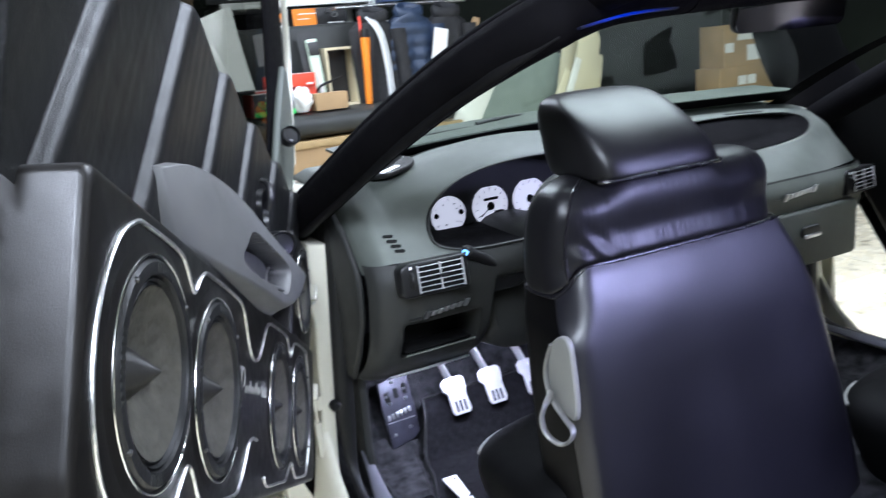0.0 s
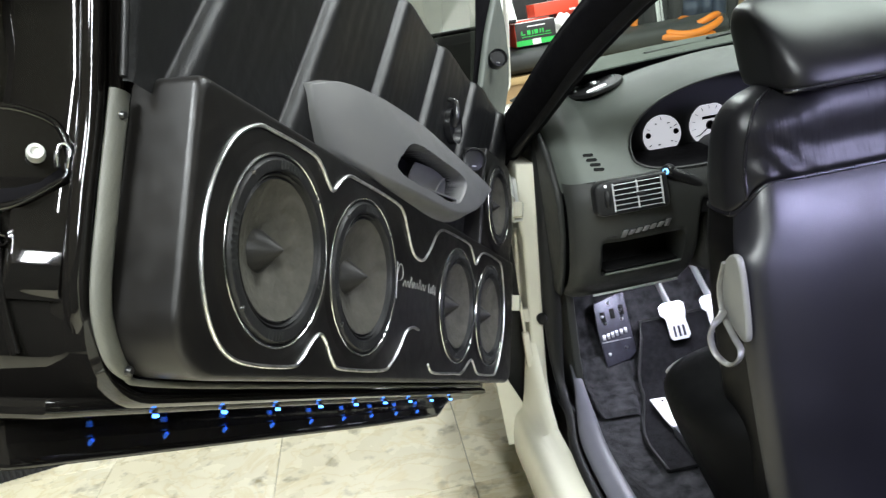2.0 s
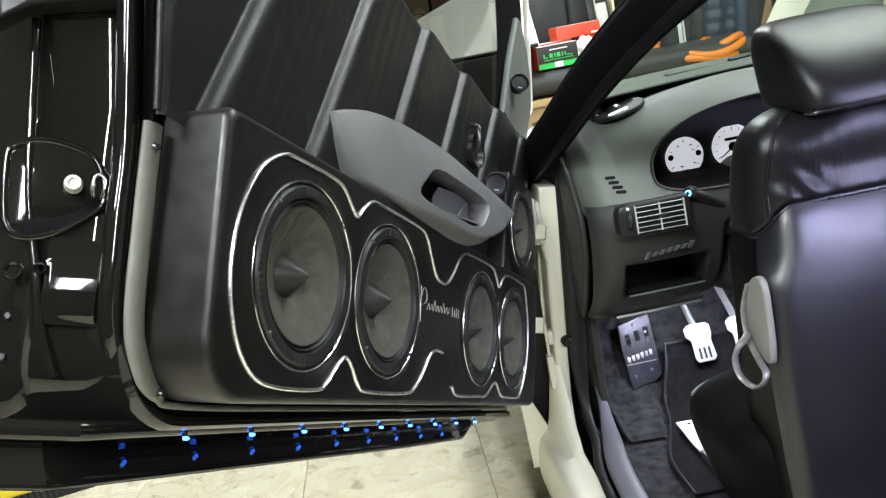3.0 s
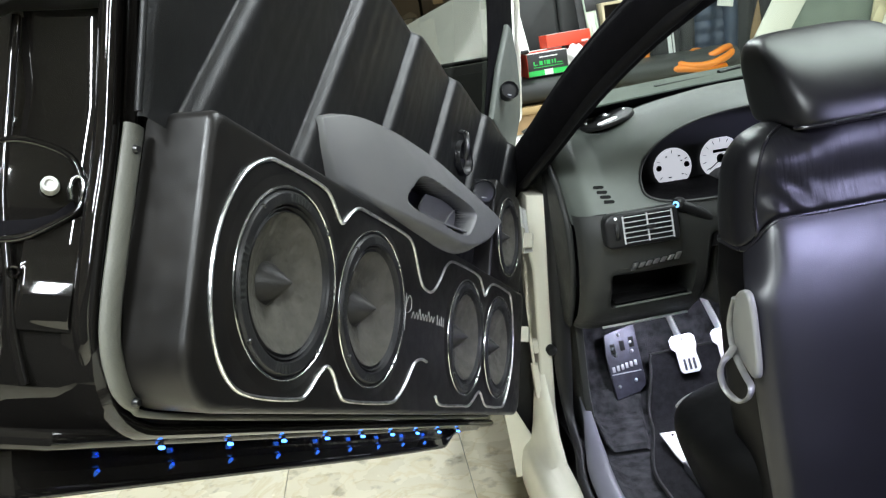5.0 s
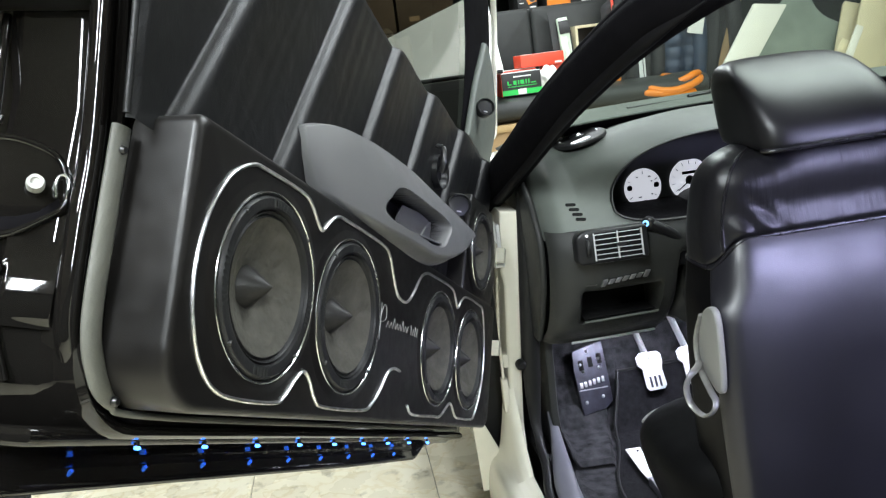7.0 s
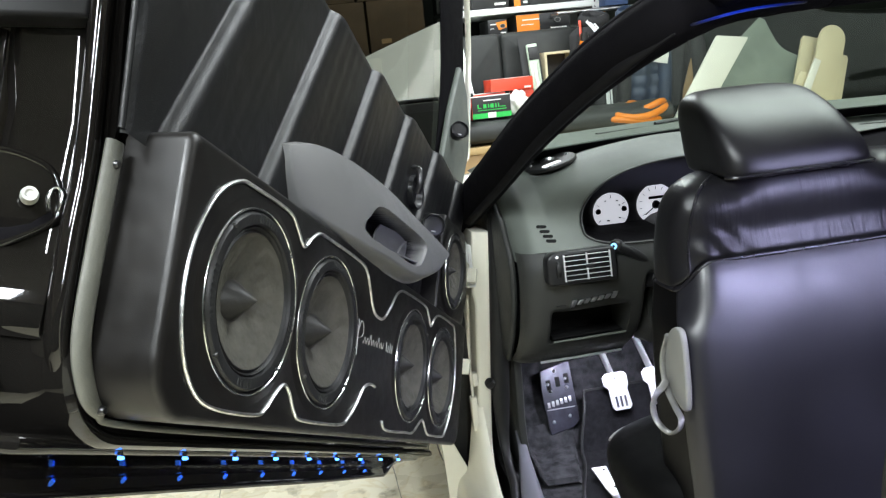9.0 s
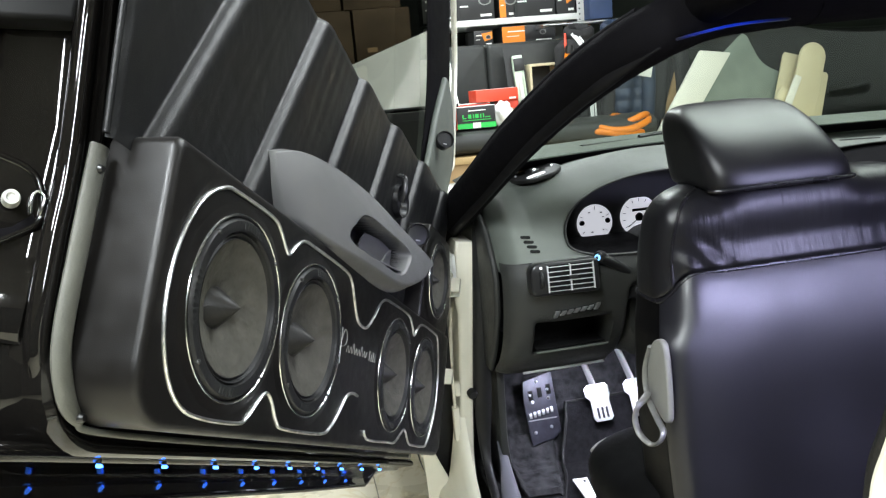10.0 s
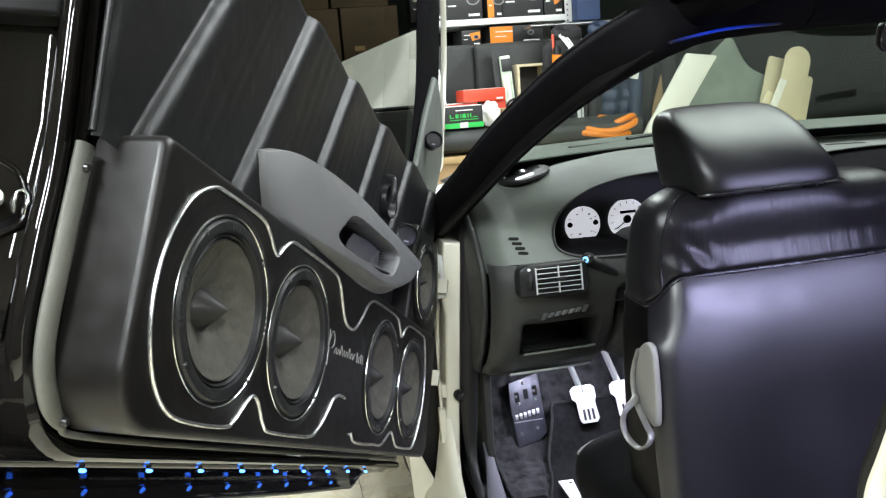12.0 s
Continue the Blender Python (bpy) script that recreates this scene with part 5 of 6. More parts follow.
part("tip_lamp", turned(lathe([(0.0035, -0.0055), (0.0065, -0.0055), (0.007, -0.003)], 16), pose(0.257, -0.258, 0.914, 0, 0, -50)), KEYLIGHT, wheel_s, "pale blue lit ring")
part("rim", turned(tube([(0.16 * math.cos(2 * math.pi * i / 48), 0, 0.16 * math.sin(2 * math.pi * i / 48)) for i in range(48)], 0.013, n=12, closed=True), pose(0.52, -0.36, 0.9, -22, 0, 0)), RUBBER, wheel_s)
for a in (20, 160, 270):
    part("spoke", turned(box(0, 0.155, -0.01, 0.01, -0.018, 0.018, 0.006), pose(0.52, -0.35, 0.9, -22, 0, 0) @ Euler((0, radians(-a), 0)).to_matrix().to_4x4()), RUBBER, wheel_s)
part("hub", turned(lathe([(0, -0.02), (0.05, -0.018), (0.06, 0), (0.05, 0.06)], 28), pose(0.52, -0.35, 0.9, -22, 0, 0)), RUBBER, wheel_s)

# ---- footwell ----
def floorpan(u, v):
    x = 0.02 + 1.68 * u
    y = 0.33 - 1.75 * v
    z = 0.245 + 0.3 * smoothstep(0.12, 0.0, v) + 0.16 * math.exp(-((x - MID) / 0.13) ** 4) + 0.05 * smoothstep(0.06, 0.0, u) + 0.05 * smoothstep(0.94, 1.0, u)
    return (x, y, z + 0.003 * noise.noise((x * 9, y * 9, 0)))
part("floor_carpet", sheet(floorpan, 70, 50, 0.01), CARPET, car, "black floor carpet")
mat_ = thing("floor_mat", "black carpet floor mat with a bound edge", "floor mat")
def mat_at(u, v):
    y = 0.165 - 0.5 * v
    left = 0.309 - 0.05 * smoothstep(0.0, 0.2, v) - 0.09 * smoothstep(0.15, 0.8, v)
    return (left + (0.655 - left) * u, y, 0.268 + 0.135 * smoothstep(0.2, 0.0, v) + 0.002 * noise.noise((u * 6, v * 9, 3)))
part("carpet_pad", sheet(mat_at, 16, 30, 0.008), MATCARPET, mat_)
part("binding", tube(spline([mat_at(0, 1 - i / 14) for i in range(15)], 3), 0.004, up=(1, 0, 0)), RUBBER, mat_)
part("binding", tube(spline([mat_at(i / 6, 0.0) for i in range(7)], 3), 0.004, up=(0, 0, 1)), RUBBER, mat_)
flap = thing("carpet_piece", "grey-black carpet piece beside the foot rest", "carpet")
def flap_at(u, v):
    left, right = Vector((0.11, 0.16)).lerp(Vector((0.1, -0.06)), v), Vector((0.272, 0.17)).lerp(Vector((0.208, -0.05)), v)
    p = left.lerp(right, u)
    return (p.x, p.y - 0.02 * u * v, 0.276 + 0.05 * smoothstep(0.25, 0.0, v) - 0.012 * smoothstep(0.93, 1.0, u) - 0.012 * smoothstep(0.95, 1.0, v) + 0.03 * smoothstep(0.2, 0.0, u))
part("carpet_pad", sheet(flap_at, 24, 24, 0.006), CARPET, flap)
heel = thing("heel_plate", "white perforated heel plate lying on the mat", "plate")
part("plate", turned(slab([(-0.03, 0.03), (0.008, 0.036), (0.022, -0.05), (0.046, -0.14), (0.03, -0.15), (-0.004, -0.06)], 0.0, 0.006, 0.002, 2, "z"), pose(0.258, -0.098, 0.284, 4, 0, -16)), WHITECARD, heel)
for hx, hy in ((0.0, 0.018), (0.02, -0.06), (0.034, -0.11)):
    part("hole", turned(lathe([(0, 0.0068), (0.004, 0.0068), (0.004, 0.003)], 12, "z"), pose(0.258, -0.098, 0.284, 4, 0, -16) @ Matrix.Translation((hx, hy, 0))), INK, heel)


def pedal(x, z):
    p = thing("pedal", "bright ribbed aluminium sport pedal", "pedal", pose(x, 0.125, z, -28, 0, 0), "driver's pedals")
    out = [(-0.024, 0.045), (-0.036, 0.035), (-0.036, 0.012), (-0.024, 0.0), (-0.024, -0.05), (-0.016, -0.06), (0.026, -0.06), (0.034, -0.05), (0.03, -0.005), (0.036, 0.012), (0.036, 0.036), (0.026, 0.045)]
    part("pad", slab(out, -0.004, 0.004, 0.002, 2), ALU, p)
    for i in range(3):
        part("grip", box(-0.012 + 0.013 * i, -0.006 + 0.013 * i, -0.0065, -0.004, -0.052, -0.022), DARKMETAL, p)
    part("arm", tube(spline([(0.0, 0.006, 0.02), (-0.005, 0.03, 0.09), (-0.008, 0.08, 0.2)], 5), 0.018, 0.006, up=(1, 0, 0)), ALU, p)
for px, pz in ((0.392, 0.412), (0.51, 0.41), (0.64, 0.4)):
    pedal(px, pz)
rest = thing("foot_rest", "dark aluminium foot rest plate with raised letters", "foot rest", pose(0.235, 0.168, 0.385, -22, 2, 4))
part("plate", slab([(-0.042, 0.09), (0.05, 0.11), (0.052, -0.06), (0.03, -0.078), (-0.04, -0.09), (-0.046, 0.03)], 0.0, 0.006, 0.002), DARKMETAL, rest)
for i in range(6):
    part("letter_bar", box(-0.036 + 0.013 * i, -0.028 + 0.013 * i, -0.003, 0.0, -0.015 + 0.002 * i, 0.0 + 0.002 * i, 0.001), STEEL, rest)
for i in range(3):
    part("cut_out", box(-0.03 + 0.028 * i, -0.016 + 0.028 * i, -0.0015, 0.0, 0.034 + 0.006 * i, 0.062 + 0.006 * i, 0.0005), INK, rest)
part("line", box(-0.04, 0.044, -0.002, 0, -0.022, -0.0195), STEEL, rest)
for sx, sz in ((-0.025, 0.05), (0.03, 0.06), (-0.025, -0.055), (0.025, -0.045), (0.0, 0.085), (-0.02, 0.03), (0.03, 0.035)):
    part("stud", turned(lathe([(0, -0.004), (0.003, -0.003), (0.005, 0.0)], 10), Matrix.Translation((sx, 0, sz))), STEEL, rest)

# ---- seats ----
BACK = [  # height, left, right, rear face, front face
    (0.28, 0.2, 0.85, -0.79, -0.6), (0.4, 0.19, 0.84, -0.785, -0.6), (0.55, 0.183, 0.822, -0.765, -0.585), (0.7, 0.18, 0.797, -0.742, -0.57), (0.8, 0.182, 0.775, -0.728, -0.562),
    (0.88, 0.188, 0.752, -0.71, -0.552), (0.94, 0.198, 0.728, -0.69, -0.54), (0.966, 0.206, 0.718, -0.678, -0.535)]
YOKE = [(0.962, 0.204, 0.716, -0.676, -0.535), (0.975, 0.199, 0.714, -0.684, -0.53), (1.01, 0.203, 0.716, -0.674, -0.526), (1.05, 0.214, 0.719, -0.672, -0.532), (1.078, 0.23, 0.714, -0.659, -0.544), (1.095, 0.255, 0.697, -0.641, -0.555), (1.105, 0.29, 0.665, -0.616, -0.564), (1.107, 0.33, 0.58, -0.6, -0.57)]


def seat_rings(rows, power=5.0, n=56):
    rings = []
    for z, l, r, b, f in rows:
        rings.append([Vector(((l + r) / 2 + x, (b + f) / 2 + y, z)) for x, y in oval((r - l) / 2, (f - b) / 2, power, n)])
    return rings


def finer(rows, k=4):
    cols = [spline([(i, v, 0) for i, v in enumerate(c)], k) for c in zip(*rows)]
    return [tuple(p.y for p in q) for q in zip(*cols)]


def droop(bm):
    """The seam under the shoulder roll bends down at the outer side."""
    for v in bm.verts:
        near = smoothstep(0.84, 0.95, v.co.z) * smoothstep(1.06, 0.98, v.co.z)
        v.co.z -= 0.05 * near * smoothstep(0.27, 0.195, v.co.x) ** 2


def car_seat(name, label, m):
    s = thing(name, label, "car seat", m, "front seats")
    back = loft(seat_rings(finer(BACK), 7.0))
    droop(back)
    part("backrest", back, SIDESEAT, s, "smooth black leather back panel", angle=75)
    rows = finer(BACK, 6)
    def panel_at(u, v):
        z, l, r, b, f = rows[round(v * (len(rows) - 1))]
        curl, big = 0.004 * smoothstep(0.02, 0.0, v), 0.036
        if u < 0.25 or u > 0.75:
            a = 0.5 * math.pi * (u if u < 0.25 else 1 - u) / 0.25
            x, y = big * (1 - math.cos(a)) - 0.002 + 0.004 * smoothstep(0.12, 0.0, a), big * (1 - math.sin(a)) - 0.003
            x = l + x if u < 0.25 else r - x
        else:
            x, y = l + big - 0.002 + (r - l - 2 * big + 0.004) * (u - 0.25) / 0.5, -0.003
        flat = smoothstep(0.22, 0.32, u) * smoothstep(0.78, 0.68, u)
        return (x, b + y + curl + flat * (0.0025 * noise.noise((x * 7, z * 6, 5.0)) - 0.002), z)
    panel = sheet(panel_at, 96, len(rows) - 1)
    droop(panel)
    part("back_panel", panel, PANEL, s, "black leather back panel, lightened and tinted as lit", angle=75)
    yoke = loft(seat_rings(finer(YOKE, 6), 4.0, 160))
    for v in yoke.verts:
        k = smoothstep(1.05, 0.985, v.co.z) * smoothstep(0.955, 0.975, v.co.z) * smoothstep(-0.6, -0.66, v.co.y)
        g = math.sin((v.co.x - 0.2) * 150 + 4 * math.sin(v.co.x * 23)) * (0.5 + 0.5 * noise.noise((v.co.x * 12, 0, 1)))
        lean = math.sin((v.co.x - 0.2) * 150 + (v.co.z - 1.0) * 130)
        fine = abs(math.sin((v.co.x - 0.2) * 75 + 2.2 * math.sin(v.co.x * 37) + (v.co.z - 1.0) * 12)) ** 0.6
        v.co.y += 0.0019 * k * (0.35 * g + 1.1 * lean * smoothstep(0.42, 0.24, v.co.x) + 0.6 * fine * (0.4 + 0.6 * noise.noise((v.co.x * 5, 2, 0)) ** 2 * 3))
        v.co.z += 0.02 * smoothstep(1.02, 1.08, v.co.z) * smoothstep(0.29, 0.37, v.co.x) * smoothstep(0.6, 0.53, v.co.x)
    droop(yoke)
    part("shoulder_roll", yoke, ROLL, s, "gathered black leather shoulder roll", angle=75)
    seam = [p + Vector((0, -0.001, 0)) for p in seat_rings([(0.966, 0.2005, 0.7205, -0.681, -0.533)], 5.0, 56)[0]]
    pipe = tube(seam, 0.0035, n=8, up=(0, 0, 1), closed=True)
    droop(pipe)
    part("piping", pipe, SEAT, s)
    side = []
    for z, l, r, b, f in finer(YOKE, 6)[4:-8]:
        a = (r - l) / 2
        side.append(Vector((l + 0.022, (b + f) / 2 - (f - b) / 2 * (1 - ((a - 0.022) / a) ** 4) ** 0.25 - 0.001, z)))
    welt = tube(side, 0.003, n=8, up=(1, 0, 0))
    droop(welt)
    part("piping", welt, SEAT, s)
    HEAD = [(1.094, 0.306, 0.522, -0.672, -0.53), (1.1, 0.294, 0.547, -0.688, -0.52), (1.108, 0.288, 0.556, -0.692, -0.51), (1.135, 0.286, 0.55, -0.684, -0.5), (1.162, 0.286, 0.537, -0.664, -0.494), (1.187, 0.286, 0.529, -0.636, -0.49), (1.209, 0.289, 0.52, -0.603, -0.49), (1.226, 0.299, 0.508, -0.57, -0.495), (1.235, 0.32, 0.484, -0.547, -0.503), (1.238, 0.352, 0.445, -0.532, -0.512)]
    part("headrest", loft(seat_rings(finer(HEAD, 5), 5.6, 88)), SOFTSEAT, s, "black leather headrest", angle=75)
    for px in (0.36, 0.46):
        part("headrest_post", tube([(px, -0.57, 1.06), (px, -0.585, 1.15)], 0.006, up=(1, 0, 0)), STEEL, s)
    lip = spline([(0.286, -0.672, 1.1), (0.308, -0.69, 1.1), (0.41, -0.695, 1.102), (0.532, -0.69, 1.1), (0.553, -0.672, 1.1)], 6)
    part("piping", tube(lip, 0.0035, n=8, up=(0, 0, 1)), SEAT, s)
    # cushion
    CUSH = [(0.27, 0.2, 0.7, -0.72, -0.46), (0.36, 0.17, 0.71, -0.74, -0.42), (0.44, 0.145, 0.712, -0.74, -0.385), (0.5, 0.128, 0.708, -0.74, -0.366), (0.545, 0.124, 0.7, -0.735, -0.36), (0.575, 0.145, 0.68, -0.72, -0.385), (0.588, 0.19, 0.64, -0.7, -0.43)]
    part("cushion", loft(seat_rings(finer(CUSH), 3.0)), SEATCLOTH, s, "black leather seat cushion", angle=75)
    # Pale grey stands for the reflection along the cushion's glossy edge.
    part("piping", tube(sorted([p for p in seat_rings([(0.553, 0.126, 0.696, -0.733, -0.362)], 3.0, 160)[0] if 0.152 < p.x < 0.27 and p.y > -0.6], key=lambda p: p.x + p.y), 0.0038, n=8, up=(0, 0, 1)), LEVER, s, "cushion piping, greyed for the light on its edge")
    for rx in (0.24, 0.62):
        part("rail", box(rx, rx + 0.04, -0.75, -0.2, 0.24, 0.29, 0.004), STEEL, s)
    # release lever on the side
    plate = [(-0.69, 0.866), (-0.712, 0.874), (-0.727, 0.861), (-0.734, 0.813), (-0.737, 0.767), (-0.734, 0.742), (-0.723, 0.735), (-0.701, 0.742), (-0.673, 0.762), (-0.663, 0.797), (-0.674, 0.844)]
    smooth_plate = [(p.x, p.y) for p in spline([(y, z, 0) for y, z in plate], 4, True)]
    lv = part("release_lever", slab(smooth_plate, 0.17, 0.182, 0.004, 3, "x"), LEVER, s, "grey oval release plate with metal loop")
    hoop = [(0.17, -0.68, 0.854), (0.1665, -0.664, 0.807), (0.165, -0.675, 0.764), (0.16, -0.719, 0.741), (0.157, -0.743, 0.732), (0.15, -0.746, 0.717), (0.142, -0.729, 0.705), (0.134, -0.704, 0.715), (0.13, -0.698, 0.741), (0.136, -0.7, 0.762), (0.152, -0.69, 0.768), (0.164, -0.678, 0.772)]
    part("loop", tube(spline(hoop, 6), 0.0032, 0.006, n=10, up=(1, 0.3, 0)), DULLMETAL, lv, "dull metal loop")
    return s


car_seat("driver_seat", "black leather front seat tipped forward", Matrix())
car_seat("passenger_seat", "black leather passenger seat pushed back", pose(0.7, -0.3, 0.0))

# ---- things in the garage ----
def carton(name, label, category, x0, x1, y0, y1, z0, z1, mat, group="", turn=0.0, bevel=0.003):
    w, d, h = x1 - x0, y1 - y0, z1 - z0
    t = thing(name, label, category, pose((x0 + x1) / 2, (y0 + y1) / 2, z0, 0, 0, turn), group)
    part("body", box(-w / 2, w / 2, -d / 2, d / 2, 0, h, bevel), mat, t)
    return t, w, d, h


def bars(t, w, d, z, rows, mat):
    """Printed lines as thin plain bars on the front."""
    for (x0, x1, z0, z1) in rows:
        part("print_bar", box(x0 * w, x1 * w, -d / 2 - 0.0015, -d / 2 + 0.0005, z * z0, z * z1), mat, t)


# workbench with a car bench seat on it
table = thing("workbench", "wooden workbench with pale board front", "workbench", pose(1.0, 3.1, 0))
part("tabletop", box(-0.75, 0.95, -0.36, 0.36, 0.86, 0.9, 0.004), WOODBENCH, table)
for lx in (-0.7, 0.9):
    for ly in (-0.31, 0.31):
        part("leg", box(lx - 0.03, lx + 0.03, ly - 0.03, ly + 0.03, 0, 0.86, 0.003), WOOD, table)
part("front_panel", box(-0.67, 0.87, -0.34, -0.325, 0.45, 0.86), CARD, table)
bench = thing("bench_seat", "black leather car bench seat standing on the workbench", "bench seat", pose(1.03, 3.1, 0.9))
def puff(x0, x1, z0, z1, y0, y1, r):
    return slab(rounded(x0, x1, z0, z1, r), y0, y1, min(r, (y1 - y0) / 2.2), 5)
part("backrest", puff(-0.55, -0.062, 0.08, 0.672, 0.12, 0.26, 0.03), BENCH, bench)
part("backrest", puff(-0.058, 0.62, 0.08, 0.672, 0.12, 0.26, 0.03), BENCH, bench)
part("cushion", loft([[Vector((x, 0.0 + a, 0.08 + b)) for a, b in oval(0.34, 0.08, 3.5, 28)] for x in (-0.6, -0.59, -0.2, 0.3, 0.85, 0.88)]), BENCH, bench)
ZB = 1.06
t, w, d, h = carton("box", "black and green printed product box with a red end", "box", 0.652, 0.89, 2.82, 2.95, ZB, ZB + 0.132, BLACKCARD, turn=-2)
part("green_band", box(-w / 2 - 0.001, w / 2 + 0.001, -d / 2 - 0.001, d / 2, 0.004, 0.034), GREEN, t)
part("sticker", box(-0.025, 0.025, -d / 2 - 0.002, -d / 2, 0.004, 0.036), WHITECARD, t)
part("red_end", box(-w / 2 - 0.003, -w / 2 - 0.0005, -d / 2, d / 2, 0.0, h), RED, t)
part("white_top", box(-w / 2, w / 2, -d / 2, d / 2, h, h + 0.003), WHITECARD, t)
bars(t, w, d, h, [(-0.36, -0.33, 0.48, 0.66), (-0.36, -0.26, 0.48, 0.52), (-0.21, -0.13, 0.48, 0.66), (-0.09, -0.06, 0.48, 0.66), (-0.03, 0.06, 0.48, 0.66), (0.1, 0.13, 0.48, 0.66), (0.17, 0.2, 0.48, 0.66), (0.23, 0.36, 0.48, 0.52), (-0.36, 0.38, 0.38, 0.41)], GREEN)
bars(t, w, d, h, [(-0.2, 0.25, 0.8, 0.85)], WHITECARD)
t, w, d, h = carton("box", "flat white-topped red product box", "box", 0.66, 0.9, 2.97, 3.1, ZB, ZB + 0.145, RED)
part("white_top", box(-w / 2, w / 2, -d / 2, d / 2, h, h + 0.003), WHITECARD, t)
t, w, d, h = carton("box", "bright red product box lying on another", "box", 0.8, 1.08, 2.96, 3.1, ZB + 0.15, ZB + 0.225, RED, turn=6)
part("white_top", box(-w / 2 + 0.01, w / 2 - 0.02, -d / 2 + 0.01, d / 2 - 0.01, h, h + 0.002), WHITECARD, t)
bars(t, w, d, h, [(0.28, 0.44, 0.1, 0.25)], WHITECARD)
carton("box", "small red box under a larger one", "box", 0.96, 1.09, 2.99, 3.1, ZB, ZB + 0.15, RED)
bag = thing("plastic_bag", "crumpled white plastic bag beside the boxes", "bag", pose(0.945, 2.87, ZB))
bb = bmesh.new()
bmesh.ops.create_icosphere(bb, subdivisions=4, radius=0.07)
for v in bb.verts:
    v.co *= 1 + 0.3 * noise.noise(v.co * 28)
    v.co.z = max(0, (v.co.z + 0.07) * 1.05)
part("bag_film", bb, WHITECARD, bag)
carton("box", "small brown cardboard box on the bench", "box", 1.02, 1.22, 2.82, 2.95, ZB, ZB + 0.1, CARD)
pack = thing("blister_pack", "clear blister pack with a pale green tool, leaning", "package", pose(1.135, 3.07, ZB, -5, -3, 0))
part("backing", box(-0.064, 0.064, 0.0, 0.004, 0.0, 0.47), BLACKCARD, pack)
part("shell", box(-0.022, 0.045, -0.04, 0.0, 0.03, 0.42, 0.012, 3), CLEAR, pack)
part("tool", tube([(0.012, -0.045, 0.06), (0.008, -0.045, 0.3)], 0.013, up=(1, 0, 0)), WHITECARD, pack)
part("tool_head", box(-0.02, 0.042, -0.048, -0.038, 0.32, 0.4, 0.004), BLACKCARD, pack)
part("cord", tube(spline([(0.03, -0.052, 0.05), (-0.03, -0.055, 0.08), (0.0, -0.055, 0.13), (0.07, -0.05, 0.15), (0.16, -0.03, 0.17)], 6), 0.008, up=(0, 1, 0)), RUBBER, pack)
sb = thing("speaker_box", "open wooden speaker box with a dark inside", "box", pose(1.3, 3.14, ZB))
for x0, x1, z0, z1 in ((-0.1, -0.085, 0, 0.36), (0.085, 0.1, 0, 0.36), (-0.085, 0.085, 0.345, 0.36), (-0.085, 0.085, 0, 0.015)):
    part("panel", box(x0, x1, -0.08, 0.08, z0, z1), WOOD, sb)
part("back", box(-0.085, 0.085, 0.065, 0.08, 0.015, 0.345), BLACKCARD, sb)
drill = thing("power_tool", "orange and grey hand tool standing upright", "tool", pose(1.4, 2.93, ZB, 0, 3, 0))
part("grip", loft([[Vector((a, b, z)) for a, b in oval(w_, 0.022, 2.5, 20)] for z, w_ in ((0.0, 0.02), (0.1, 0.021), (0.28, 0.024), (0.39, 0.03), (0.405, 0.028))]), ORANGE, drill)
part("head", loft([[Vector((a, b, z)) for a, b in oval(w_, 0.024, 3, 20)] for z, w_ in ((0.4, 0.027), (0.43, 0.026), (0.45, 0.02))]), BOLT, drill)
hose = thing("hose_coil", "orange hose coil lying on the bench", "hose", pose(1.68, 2.84, ZB - 0.13))
for k, (hx, hy, ra, rb, rise) in enumerate(((-0.02, 0.02, 0.21, 0.12, 0.016), (0.02, -0.01, 0.19, 0.1, 0.024), (0.1, 0.03, 0.11, 0.09, 0.02))):
    ring = [(hx + ra * math.cos(2 * math.pi * i / 40), hy + rb * math.sin(2 * math.pi * i / 40), 0.03 + 0.034 * k + rise * math.sin(2 * math.pi * i / 40 * 2 + 1.3 * k + 0.6)) for i in range(40)]
    part("turn", tube(ring, 0.021, n=10, up=(0, 0, 1), closed=True), ORANGE, hose)

# shelving
rack = thing("metal_shelf", "white perforated metal shelving full of boxes", "shelf", pose(1.0, 3.6, 0))
for ux in (-1.2, 0.69):
    for uy in (-0.24, 0.24):
        post = part("upright", merge(box(ux - 0.035, ux - 0.001, uy - 0.002, uy + 0.002, 0, 2.6), box(ux + 0.001, ux + 0.035, uy - 0.002, uy + 0.002, 0, 2.6), box(ux - 0.001, ux + 0.001, uy - 0.002, uy + 0.03, 0, 2.6)), SHELFPAINT, rack)
        if uy < 0:
            for i in range(24):
                for sx in (-0.018, 0.018):
                    part("hole", turned(lathe([(0, -0.0035), (0.0055, -0.0035), (0.0055, 0)], 10), Matrix.Translation((ux + sx, uy, 1.45 + 0.035 * i))), INK, post)
for sz in (0.5, 1.1, 1.53, 1.7, 2.15):
    part("shelf_board", box(-0.32 if sz > 1.2 else -1.2, 0.84, -0.235, 0.235, sz, sz + 0.04, 0.004), SHELFPAINT, rack)


